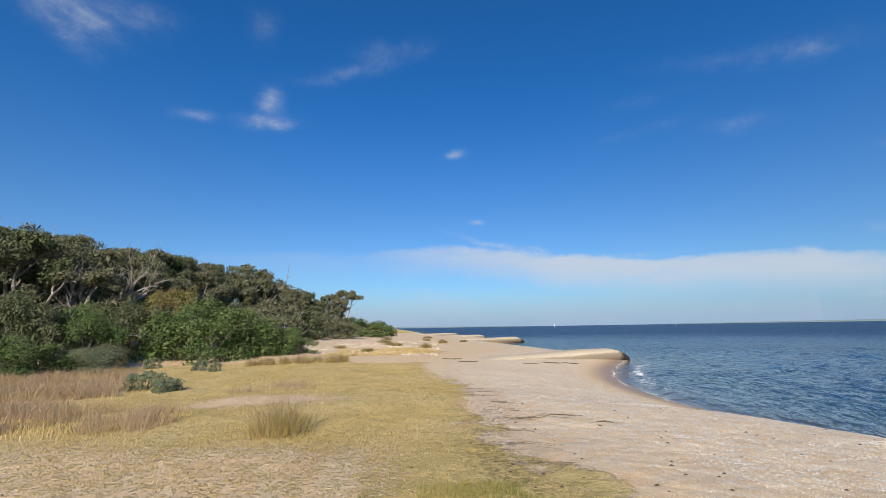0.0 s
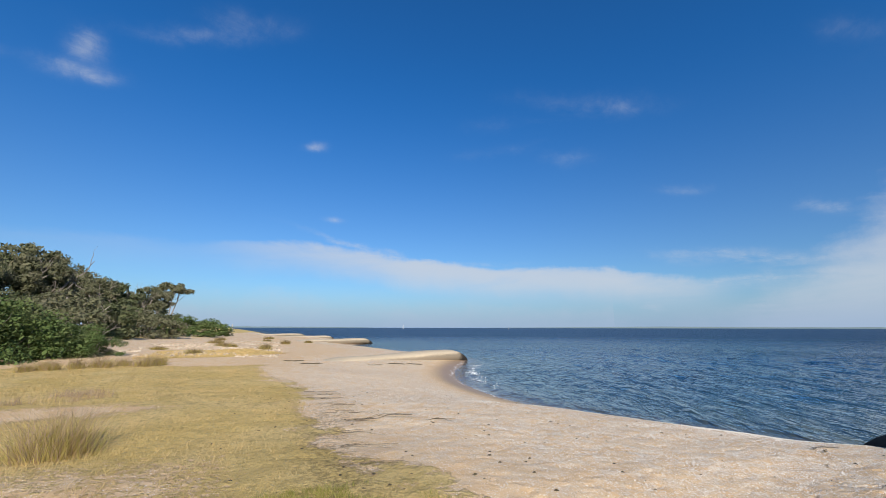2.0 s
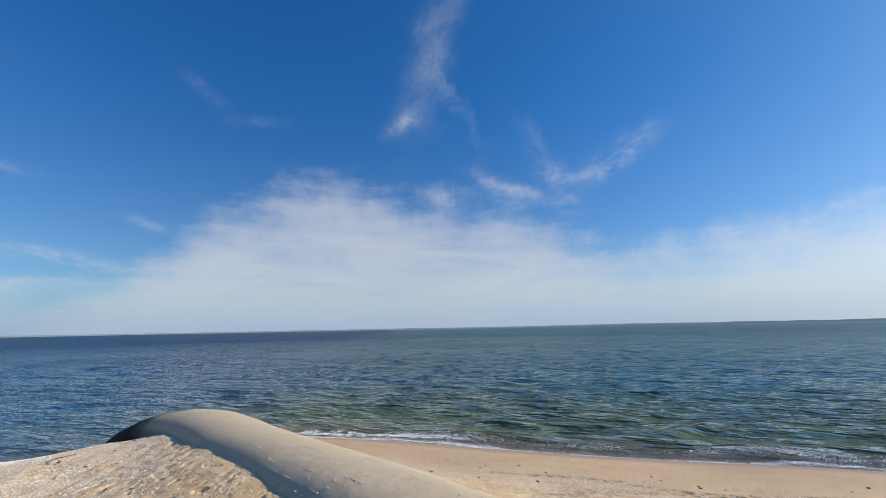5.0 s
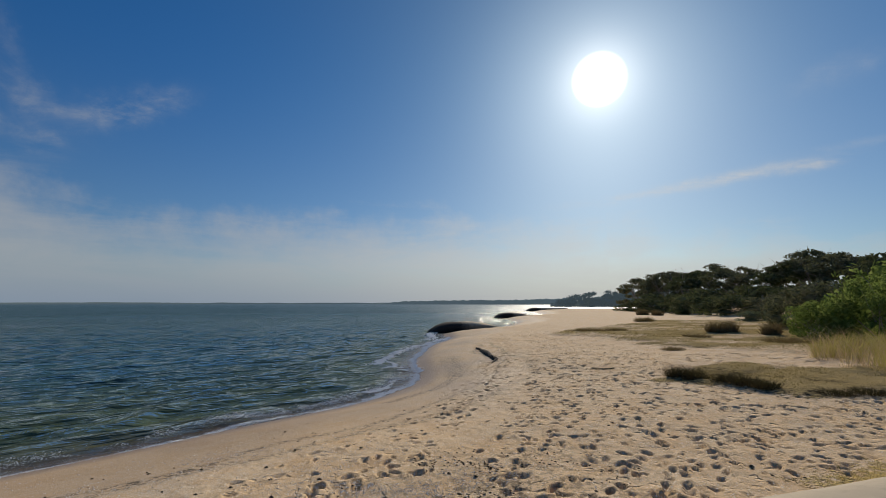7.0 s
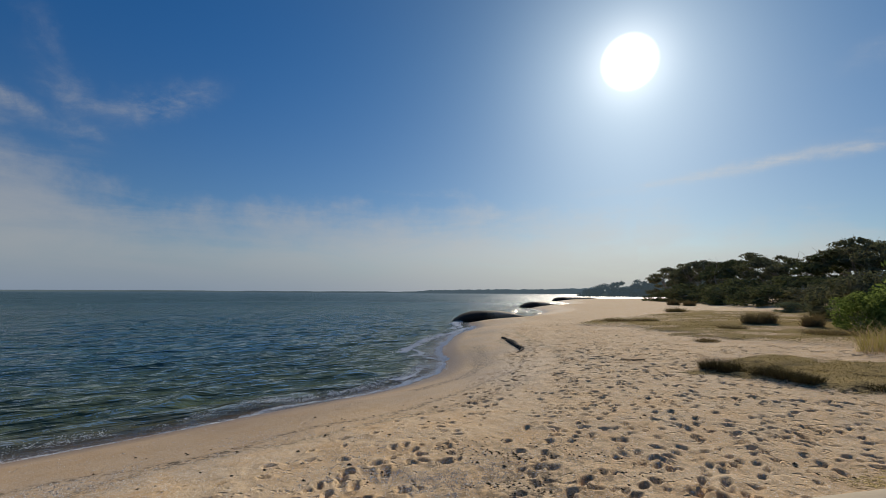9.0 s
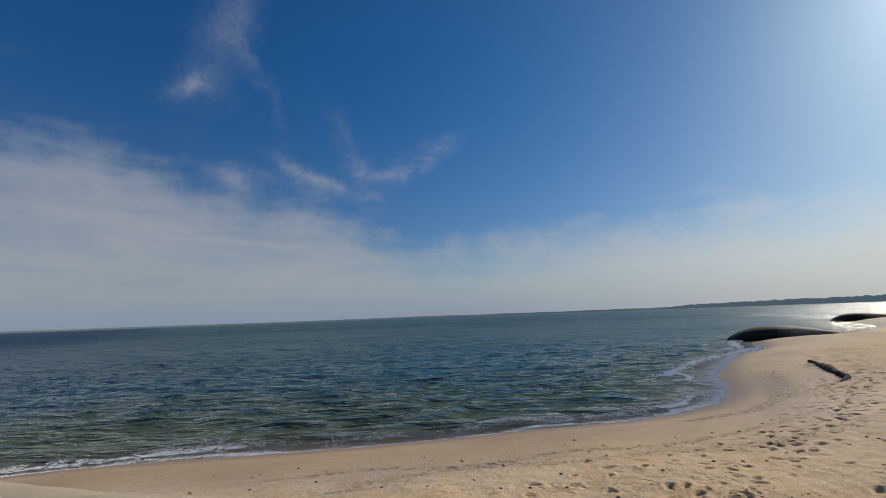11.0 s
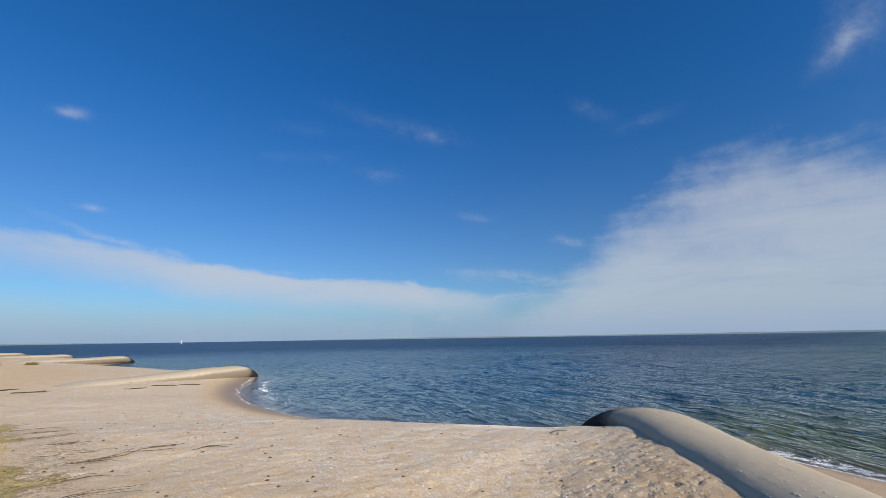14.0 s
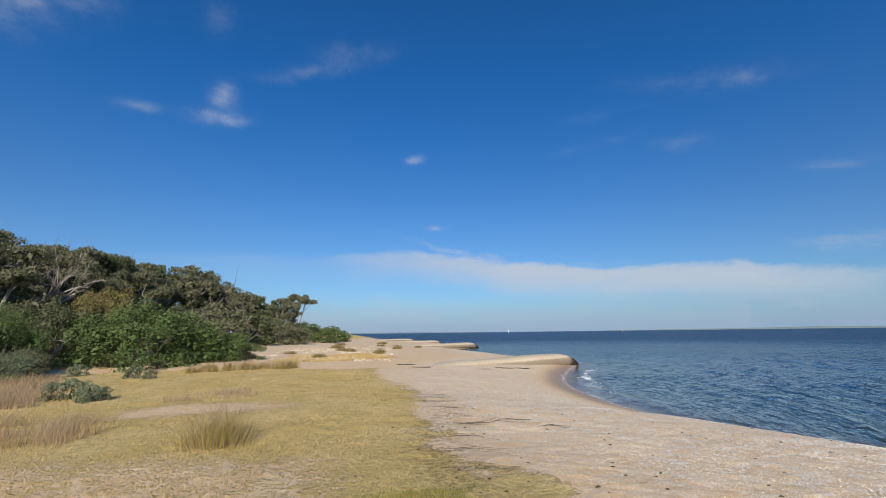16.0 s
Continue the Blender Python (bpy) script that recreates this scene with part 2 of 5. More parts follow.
def ground_look(n):
    p = n.place()
    grass, wet, shell, litter_shade = n.attr("grass"), n.attr("wet"), n.attr("shell"), n.attr("litter_shade")
    big = n.noise(p, 0.35, 4)
    mid = n.noise(p, 2.3, 5)
    fine = n.noise(p, 60, 3, 0.7)
    dry = n.mix(big, (0.69, 0.475, 0.262), (0.775, 0.57, 0.352))
    dry = n.mix(n.ramp(mid, 0.35, 0.7), dry, (0.70, 0.46, 0.24))
    dry = n.mix(n.math("MULTIPLY", n.ramp(fine, 0.5, 0.75), 0.25), dry, (0.30, 0.22, 0.14))
    pale = n.mix(n.ramp(n.noise(p, 35, 2, 0.8), 0.42, 0.62), (0.60, 0.46, 0.31), (0.84, 0.76, 0.63))
    dry = n.mix(n.math("MULTIPLY", n.math("MULTIPLY", shell, 0.7), n.ramp(n.noise(p, 5, 5, 0.7), 0.42, 0.62)), dry, pale)
    for grains, much, shade in ((95, 0.75, (0.93, 0.87, 0.78)), (60, 0.6, (0.30, 0.21, 0.13)), (48, 0.7, (0.90, 0.84, 0.74))):
        pick = n.split(n.voronoi(p, grains, "Color"))[2]
        spot = n.math("MULTIPLY", n.ramp(n.voronoi(p, grains), 0.42, 0.30), n.ramp(n.math("ADD", pick, n.math("MULTIPLY", shell, 0.22)), 0.84, 0.88))
        dry = n.mix(n.math("MULTIPLY", spot, much), dry, shade)
    speck = n.voronoi(p, 30, "Color")
    lone = n.math("MULTIPLY", n.ramp(n.voronoi(p, 30), 0.30, 0.20), n.ramp(n.math("ADD", n.split(speck)[0], n.math("MULTIPLY", shell, 0.42)), 0.82, 0.85))
    dry = n.mix(n.math("MULTIPLY", lone, n.math("ADD", n.math("MULTIPLY", shell, 0.8), 0.12)), dry, (0.86, 0.82, 0.74))
    dark = n.math("MULTIPLY", n.ramp(n.voronoi(p, 22), 0.2, 0.12), n.ramp(n.split(n.voronoi(p, 22, "Color"))[1], 0.90, 0.93))
    dry = n.mix(n.math("MULTIPLY", dark, 0.7), dry, (0.16, 0.11, 0.07))
    soaked = n.mix(big, (0.32, 0.215, 0.13), (0.40, 0.275, 0.175))
    sand = n.mix(wet, dry, soaked)
    turf = n.mix(n.ramp(n.noise(p, 0.7, 5), 0.35, 0.7), (0.64, 0.455, 0.17), (0.74, 0.55, 0.25))
    turf = n.mix(n.ramp(n.noise(p, 9, 4, 0.7), 0.45, 0.7), turf, (0.47, 0.35, 0.14))
    turf = n.mix(n.ramp(n.noise(p, 40, 2), 0.55, 0.75), turf, (0.50, 0.42, 0.24))
    mask = n.ramp(n.math("ADD", grass, n.math("MULTIPLY", n.math("ADD", n.math("SUBTRACT", n.noise(p, 6, 5, 0.7), 0.5), n.math("MULTIPLY", n.math("SUBTRACT", n.noise(p, 17, 3, 0.7), 0.5), 1.5)), 0.9)), 0.33, 0.6)
    turf = n.mix(n.math("MULTIPLY", n.ramp(n.split(p)[1], -7.0, -9.5), 0.75), turf, (0.40, 0.295, 0.145))
    c = n.mix(mask, sand, turf)
    c = n.mix(n.math("MULTIPLY", litter_shade, n.ramp(n.noise(p, 14, 4, 0.75), 0.45, 0.6)), c, (0.10, 0.075, 0.045))
    tufty = n.math("MULTIPLY", n.math("MULTIPLY", n.noise(p, 15, 4, 0.75), mask), 3.0)
    h = n.math("ADD", n.math("ADD", tufty, n.math("MULTIPLY", fine, 0.4)), n.math("ADD", n.math("MULTIPLY", n.noise(p, 18, 4, 0.7), 0.5), n.math("MULTIPLY", n.noise(p, 140, 2, 0.7), 0.12)))
    gx, gy, gz = n.split(p)
    trod = n.attr("trod")
    skew = n.join(n.math("ADD", gx, n.math("MULTIPLY", n.noise(p, 2.5, 3), 0.3)), n.math("ADD", n.math("MULTIPLY", gy, 1.15), n.math("MULTIPLY", n.noise(n.vec("ADD", p, (9, 4, 0)), 2.5, 3), 0.3)), 0.0)
    pit = n.math("ADD", n.math("MULTIPLY", n.ramp(n.voronoi(skew, 5.4), 0.06, 0.30, -1.0, 0.0), n.ramp(n.split(n.voronoi(skew, 5.4, "Color"))[0], 0.35, 0.6)), n.math("MULTIPLY", n.ramp(n.voronoi(n.vec("ADD", skew, (3, 7, 0)), 9.5), 0.05, 0.32, -1.0, 0.0), 0.4))
    pit = n.math("MULTIPLY", n.math("MULTIPLY", pit, n.ramp(n.noise(p, 0.8, 3), 0.22, 0.45)), trod)
    base = n.bump(pit, 0.03, 1.0)
    rough = n.math("SUBTRACT", 0.93, n.math("MULTIPLY", wet, 0.5))
    return n.principled(c, rough, n.bump(h, 0.02, 0.9, base), spec=n.math("SUBTRACT", 0.25, n.math("MULTIPLY", mask, 0.25)))


def water_look(n):
    p = n.place()
    depth, swash = n.attr("depth"), n.attr("swash")
    x, y, z = n.split(p)
    ca, sa = math.cos(radians(28)), math.sin(radians(28))
    crest = n.math("ADD", n.math("MULTIPLY", x, sa), n.math("MULTIPLY", y, ca))
    travel = n.math("SUBTRACT", n.math("MULTIPLY", x, ca), n.math("MULTIPLY", y, sa))
    along = n.join(n.math("MULTIPLY", crest, 0.30), travel, 0.0)

    def chop(scale, detail):
        return n.noise(along, scale, detail, 0.5, 0.1)

    h = n.math("ADD", n.math("MULTIPLY", chop(1.1, 2), 0.9), n.math("ADD", n.math("MULTIPLY", chop(3.0, 2), 0.75), n.math("ADD", n.math("MULTIPLY", chop(7.5, 2), 0.30), n.math("MULTIPLY", chop(16.0, 1), 0.08))))
    far = n.math("MULTIPLY", chop(0.35, 4), 1.3)
    gusts = n.math("MULTIPLY", n.ramp(n.noise(p, 0.05, 4), 0.3, 0.7, 0.7, 1.15), n.ramp(y, 3.0, 9.0, 1.0, 0.8))
    normal = n.bump(n.math("MULTIPLY", n.math("ADD", h, far), gusts), 0.30, 1.0)
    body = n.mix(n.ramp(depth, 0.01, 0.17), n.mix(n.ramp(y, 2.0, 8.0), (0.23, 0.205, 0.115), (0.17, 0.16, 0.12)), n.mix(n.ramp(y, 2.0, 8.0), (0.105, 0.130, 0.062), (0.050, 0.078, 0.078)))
    # reflected sky put into the body colour: pale to the south, dark blue north
    deep_sky_tint = n.mix(n.ramp(y, -10.0, 24.0), (0.066, 0.134, 0.136), (0.003, 0.034, 0.082))
    body = n.mix(n.ramp(depth, 0.16, 0.95), body, deep_sky_tint)
    body = n.mix(n.ramp(n.noise(p, 0.02, 3), 0.35, 0.65, 0.0, 0.35), body, (0.010, 0.050, 0.062))
    spume = n.math("MULTIPLY", n.attr("foam"), n.ramp(n.noise(p, 9.0, 5, 0.75, 0.6), 0.30, 0.56))
    spume = n.ramp(spume, 0.22, 0.5)
    body = n.mix(spume, body, (0.78, 0.79, 0.78))
    diff = n.node("ShaderNodeBsdfDiffuse")
    n.wire(body, diff.inputs["Color"])
    n.wire(normal, diff.inputs["Normal"])
    clear = n.node("ShaderNodeBsdfTransparent")
    n.wire(n.mix(n.ramp(depth, 0.0, 0.5), (0.95, 0.95, 0.92), (0.62, 0.70, 0.55)), clear.inputs["Color"])
    under = n.node("ShaderNodeMixShader")
    n.wire(n.math("MAXIMUM", n.ramp(depth, 0.015, 0.11, 0.0, 0.97), spume), under.inputs[0])
    n.wire(clear.outputs[0], under.inputs[1])
    n.wire(diff.outputs[0], under.inputs[2])
    gloss = n.node("ShaderNodeBsdfGlossy")
    n.wire(n.ramp(n.vec("LENGTH", p), 15.0, 160.0, 0.06, 0.34), gloss.inputs["Roughness"])
    n.wire((1, 1, 1), gloss.inputs["Color"])
    n.wire(normal, gloss.inputs["Normal"])
    fres = n.node("ShaderNodeFresnel")
    fres.inputs["IOR"].default_value = 1.33
    n.wire(normal, fres.inputs["Normal"])
    top = n.node("ShaderNodeMixShader")
    n.wire(n.math("MULTIPLY", n.math("MINIMUM", fres.outputs[0], 0.58), n.math("SUBTRACT", n.ramp(n.vec("LENGTH", p), 18.0, 140.0, 0.98, 0.48), n.math("MULTIPLY", spume, 0.45))), top.inputs[0])
    n.wire(under.outputs[0], top.inputs[1])
    n.wire(gloss.outputs[0], top.inputs[2])
    return top.outputs[0]


def fabric_look(n):
    p, o = n.place(), n.objcoord()
    tip = n.attr("tip")
    low = n.attr("low")
    c = n.mix(n.noise(p, 1.1, 5), (0.50, 0.40, 0.275), (0.60, 0.49, 0.345))
    c = n.mix(n.ramp(n.noise(p, 7, 5, 0.7), 0.5, 0.75, 0.0, 0.5), c, (0.36, 0.30, 0.21))
    # browner and darker towards the bottom of the tube, broken up by noise
    low_tone = n.math("ADD", low, n.math("MULTIPLY", n.math("SUBTRACT", n.noise(p, 3.5, 5, 0.7), 0.5), 0.9))
    c = n.mix(n.ramp(low_tone, 0.3, 0.9, 0.0, 0.8), c, (0.20, 0.165, 0.12))
    algae = n.math("ADD", tip, n.math("MULTIPLY", n.math("SUBTRACT", n.noise(p, 6, 5, 0.7), 0.5), 0.5))
    c = n.mix(n.ramp(algae, 0.3, 0.7), c, (0.035, 0.030, 0.026))
    wave = n.noise(p, 420, 2)
    h = n.math("ADD", n.math("MULTIPLY", wave, 0.12), n.noise(p, 5, 4))
    return n.principled(c, 0.88, n.bump(h, 0.012, 0.7), spec=0.2)


def leaf_look(a, b, dry, thin=0.28):
    def build(n):
        r = n.island()
        c = n.mix(r, a, b)
        c = n.mix(n.ramp(n.noise(n.place(), 0.9, 3), 0.45, 0.7, 0.0, 0.8), c, dry)
        front = n.principled(c, 0.95, spec=0.0)
        thru = n.node("ShaderNodeBsdfTranslucent")
        n.wire(n.mix(0.35, c, n.mix(0.5, c, (0.20, 0.22, 0.03))), thru.inputs["Color"])
        m = n.node("ShaderNodeMixShader")
        m.inputs[0].default_value = thin
        n.wire(front, m.inputs[1])
        n.wire(thru.outputs[0], m.inputs[2])
        return m.outputs[0]
    return build


def bark_look(a, b):
    def build(n):
        p = n.objcoord()
        c = n.mix(n.noise(p, 3, 5, 0.7), a, b)
        c = n.mix(n.ramp(n.noise(p, 22, 4, 0.7), 0.5, 0.7, 0.0, 0.6), c, (0.05, 0.04, 0.032))
        return n.principled(c, 0.9, n.bump(n.noise(p, 18, 4, 0.7), 0.03), spec=0.2)
    return build


def plain_look(a, b, scale=4.0, rough=0.8):
    def build(n):
        p = n.objcoord()
        return n.principled(n.mix(n.noise(p, scale, 5, 0.65), a, b), rough, n.bump(n.noise(p, scale * 6, 3), 0.01), spec=0.3)
    return build


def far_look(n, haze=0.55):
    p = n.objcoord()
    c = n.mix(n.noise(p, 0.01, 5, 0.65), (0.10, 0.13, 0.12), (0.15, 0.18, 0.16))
    # aerial haze put in as a faint bluish glow of the land itself
    haze_glow = n.node("ShaderNodeEmission")
    n.wire((0.17, 0.235, 0.28), haze_glow.inputs["Color"])
    haze_glow.inputs["Strength"].default_value = haze
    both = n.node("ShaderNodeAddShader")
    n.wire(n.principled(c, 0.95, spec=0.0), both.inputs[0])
    n.wire(haze_glow.outputs[0], both.inputs[1])
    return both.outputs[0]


M = {
    "ground": material("beach_ground", ground_look),
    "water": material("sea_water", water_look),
    "fabric": material("geotextile", fabric_look),
    "olive": material("olive_leaves", leaf_look((0.105, 0.112, 0.062), (0.22, 0.215, 0.125), (0.24, 0.215, 0.15), 0.28)),
    "dark": material("dark_leaves", leaf_look((0.07, 0.088, 0.042), (0.165, 0.178, 0.09), (0.18, 0.175, 0.105), 0.28)),
    "green": material("green_leaves", leaf_look((0.066, 0.108, 0.036), (0.155, 0.21, 0.075), (0.18, 0.20, 0.09), 0.24)),
    "bright": material("bright_green_leaves", leaf_look((0.11, 0.17, 0.04), (0.24, 0.31, 0.09), (0.23, 0.265, 0.09), 0.55)),
    "grey": material("grey_green_leaves", leaf_look((0.12, 0.15, 0.085), (0.26, 0.285, 0.18), (0.26, 0.25, 0.14))),
    "rust": material("yellowing_leaves", leaf_look((0.17, 0.15, 0.06), (0.30, 0.25, 0.09), (0.27, 0.21, 0.12))),
    "straw": material("straw_blades", leaf_look((0.42, 0.34, 0.10), (0.60, 0.48, 0.19), (0.44, 0.37, 0.11), 0.42)),
    "pink": material("dry_seed_grass", leaf_look((0.40, 0.285, 0.18), (0.58, 0.43, 0.29), (0.50, 0.36, 0.17), 0.4)),
    "turf": material("turf_blades", leaf_look((0.60, 0.43, 0.185), (0.80, 0.59, 0.30), (0.55, 0.42, 0.16), 0.4)),
    "green_blade": material("green_blades", leaf_look((0.26, 0.26, 0.06), (0.46, 0.39, 0.13), (0.48, 0.38, 0.15), 0.4)),
    "olive_turf": material("olive_turf_blades", leaf_look((0.32, 0.235, 0.09), (0.48, 0.36, 0.15), (0.34, 0.25, 0.09), 0.35)),
    "reed": material("reed_blades", leaf_look((0.36, 0.31, 0.09), (0.54, 0.45, 0.17), (0.40, 0.31, 0.12), 0.45)),
    "brown": material("brown_blades", leaf_look((0.16, 0.11, 0.06), (0.27, 0.19, 0.10), (0.20, 0.15, 0.07))),
    # blades coloured near black for the shade under the turf bank's lip
    "lip_shade": material("undercut_shade_blades", leaf_look((0.06, 0.045, 0.028), (0.13, 0.095, 0.05), (0.10, 0.075, 0.035), 0.15)),
    "rubble": material("pale_rubble", lambda n: n.principled(n.mix(n.island(), (0.26, 0.19, 0.12), (0.66, 0.53, 0.39)), 0.85)),
    "bark": material("grey_bark", bark_look((0.22, 0.19, 0.16), (0.38, 0.33, 0.285))),
    "dead": material("bleached_wood", bark_look((0.34, 0.29, 0.24), (0.50, 0.45, 0.39))),
    "log": material("wet_dark_wood", bark_look((0.045, 0.035, 0.028), (0.10, 0.08, 0.06))),
    "foam": material("sea_foam", plain_look((0.72, 0.73, 0.72), (0.86, 0.86, 0.84), 9.0, 0.6)),
    "shell": material("shell_grit", lambda n: n.principled(n.mix(n.island(), (0.55, 0.46, 0.36), (0.86, 0.82, 0.75)), 0.5)),
    "weed": material("dry_seaweed", plain_look((0.06, 0.045, 0.025), (0.13, 0.10, 0.055), 12.0, 0.8)),
    "far": material("far_scrub_haze_glow", far_look),
    "hill": material("hill_scrub_haze_glow", lambda n: far_look(n, 0.3)),
    "white": material("white_paint", plain_look((0.75, 0.76, 0.77), (0.82, 0.82, 0.81), 2.0, 0.5)),
    "pole": material("weathered_pile", plain_look((0.30, 0.29, 0.27), (0.45, 0.44, 0.42), 2.0, 0.8)),
}


# ---------------------------------------------------------------- mesh tools
def mesh_from(name, verts, faces, mat, smooth=False):
    me = bpy.data.meshes.new(name)
    verts = np.ascontiguousarray(verts, dtype=np.float32)
    faces = np.ascontiguousarray(faces, dtype=np.int32)
    k = faces.shape[1]
    me.vertices.add(len(verts))
    me.vertices.foreach_set("co", verts.ravel())
    me.loops.add(faces.size)
    me.loops.foreach_set("vertex_index", faces.ravel())
    me.polygons.add(len(faces))
    me.polygons.foreach_set("loop_start", np.arange(0, faces.size, k, dtype=np.int32))
    me.polygons.foreach_set("use_smooth", np.full(len(faces), smooth))
    me.update(calc_edges=True)
    me.validate()
    me.materials.append(mat)
    return me


def add_attr(me, name, values):
    a = me.attributes.new(name, "FLOAT", "POINT")
    a.data.foreach_set("value", np.ascontiguousarray(values, dtype=np.float32))


def part(name, me, parent, label=""):
    ob = new(name, me)
    ob.parent = parent
    return tagged(ob, label) if label else ob


def root(name, at, label, category, group="", kind=""):
    ob = new(name)
    ob.empty_display_size = 0.2
    ob.matrix_world = at
    return tagged(ob, label, category, group, kind)


def grid_faces(rows, cols, closed=False):
    r, c = np.meshgrid(np.arange(rows - 1), np.arange(cols if closed else cols - 1), indexing="ij")
    d = (c + 1) % cols
    return np.stack([r * cols + c, r * cols + d, (r + 1) * cols + d, (r + 1) * cols + c], -1).reshape(-1, 4)


def sweep(points, radii, sides=6):
    """A round limb along a line of points: vertices and quads."""
    pts = np.asarray(points, float)
    t = np.gradient(pts, axis=0)
    t /= np.linalg.norm(t, axis=1)[:, None] + 1e-9
    ref = np.where(np.abs(t[:, 2:3]) > 0.9, (1.0, 0, 0), (0, 0, 1.0))
    a = np.cross(t, ref)
    a /= np.linalg.norm(a, axis=1)[:, None] + 1e-9
    b = np.cross(t, a)
    th = np.linspace(0, 2 * np.pi, sides, endpoint=False)
    ring = a[:, None] * np.cos(th)[None, :, None] + b[:, None] * np.sin(th)[None, :, None]
    v = pts[:, None] + ring * np.asarray(radii)[:, None, None]
    return v.reshape(-1, 3), grid_faces(len(pts), sides, True)


def merge(pieces):
    vs, fs, n = [], [], 0
    for v, f in pieces:
        vs.append(v)
        fs.append(f + n)
        n += len(v)
    return np.concatenate(vs), np.concatenate(fs)


def vnoise(x, y, seed=0):
    """Smooth value noise of the plane, about -1 to 1."""
    table = np.random.RandomState(seed).rand(256, 256) * 2 - 1
    xi, yi = np.floor(x).astype(int), np.floor(y).astype(int)
    u, v = x - xi, y - yi
    u, v = u * u * (3 - 2 * u), v * v * (3 - 2 * v)
    g = lambda i, j: table[(xi + i) & 255, (yi + j) & 255]
    return (g(0, 0) * (1 - u) + g(1, 0) * u) * (1 - v) + (g(0, 1) * (1 - u) + g(1, 1) * u) * v


def fbm(x, y, octaves=4, seed=0):
    return sum(vnoise(x * 2.03**k + 17 * k, y * 2.03**k - 9 * k, seed + k) * 0.5**k for k in range(octaves))


def sstep(v, lo, hi):
    t = np.clip((v - lo) / (hi - lo), 0, 1)
    return t * t * (3 - 2 * t)


# ---------------------------------------------------------------- plan of the shore
SHORE = [(-900, 3000), (-260, 1500), (-110, 800), (-42, 380), (-16, 200), (-7, 130), (1, 100), (7, 84), (10.5, 68), (6.3, 62), (7.6, 54), (9.5, 46), (10.6, 38),
         (12.6, 33), (11.4, 29.3), (8.6, 23.5), (7.2, 19.2), (6.8, 15), (7.2, 12), (7.6, 10.0), (8.6, 8.1), (9.5, 6.6), (10.0, 5.3), (10.7, 4.0), (11.2, 2.4), (10.6, 0.4), (9.6, -1.6), (8.7, -3.5),
         (8.0, -5.2), (7.4, -6.8), (6.6, -8.8), (6.2, -11), (6.8, -13.4), (8.4, -16.5), (10.4, -22.4), (11.2, -28), (13.4, -33.4), (11.4, -40), (12, -56), (17.5, -72),
         (14.5, -84), (17, -112), (25, -144), (12, -165), (-14, -230), (-30, -420), (-120, -900), (-700, -3000)]


def smooth_line(points, per=6):
    p = np.array(points, float)
    p = np.vstack([2 * p[0] - p[1], p, 2 * p[-1] - p[-2]])
    out = []
    for i in range(1, len(p) - 2):
        for t in np.linspace(0, 1, per, endpoint=False):
            a, b, c, d = p[i - 1], p[i], p[i + 1], p[i + 2]
            out.append(0.5 * (2 * b + (c - a) * t + (2 * a - 5 * b + 4 * c - d) * t * t + (3 * b - a - 3 * c + d) * t**3))
    out.append(p[-2])
    return np.array(out)


LINE = smooth_line(SHORE, 4)


def inside(x, y, poly):
    """Which points lie inside a polygon."""
    res = np.zeros(x.shape, bool)
    px, py = np.asarray(poly, float).T
    j = len(px) - 1
    for i in range(len(px)):
        if py[i] != py[j]:
            cut = (py[i] > y) != (py[j] > y)
            res ^= cut & (x < (px[j] - px[i]) * (y - py[i]) / (py[j] - py[i]) + px[i])
        j = i
    return res


def line_gap(x, y, line):
    best = np.full(x.shape, 1e12)
    for (ax, ay), (bx, by) in zip(line[:-1], line[1:]):
        dx, dy = bx - ax, by - ay
        t = np.clip(((x - ax) * dx + (y - ay) * dy) / (dx * dx + dy * dy + 1e-12), 0, 1)
        best = np.minimum(best, (x - ax - t * dx) ** 2 + (y - ay - t * dy) ** 2)
    return np.sqrt(best)


LAND = np.vstack([LINE, [(-6000, -3000), (-6000, 3000)]])


def shore_gap(x, y):
    """Metres from the waterline: positive on land."""
    d = line_gap(x, y, LINE)
    return np.where(inside(x, y, LAND), d, -d)


def soft_poly(x, y, poly, width):
    d = line_gap(x, y, list(poly) + [poly[0]])
    return sstep(np.where(inside(x, y, poly), d, -d), -width, width)


TURF = [(-14, 2), (1.6, 2.2), (1.5, 3.6), (0.9, 4.9), (0.35, 6), (0.15, 7.3), (0.35, 9.4), (0.0, 12.7), (-0.8, 16), (-1.6, 20.2), (-5, 20.0), (-9, 21), (-13, 18.5), (-17, 14)]
BARE = [(-6.2, 8.2), (-5.4, 10.2), (-3.0, 10.3), (-1.9, 9.4), (-3.2, 8.6)]
TURF_FAR = [(-7.5, 24.5), (-3.2, 25.4), (-0.6, 28.5), (-3, 33), (-8, 31)]
BANK = [(-0.6, -10.8), (-1.4, -9.9), (-2.4, -9.3), (-4.2, -9.7), (-9, -9), (-12, -12), (-9, -16), (-4.2, -12.8), (-2.3, -13.6), (-1.2, -12.4)]
BANK_2 = [(-0.3, -20.4), (-2.0, -18.0), (-4.6, -16.2), (-8, -17), (-16, -20), (-18, -44), (-3, -44), (0, -34), (3.2, -27), (3.6, -24), (1.2, -22.6)]
BANK_3 = [(-1.0, -5.0), (-1.7, -5.6), (-2.4, -6.0), (-6, -7.4), (-8, -5.5), (-3, -4.4)]


WHEEL_LANE = ((0, 4.6, 7.1, 12.6, 17.9, 27), (1.9, 2.2, 2.6, 3.1, 3.9, 6.8))


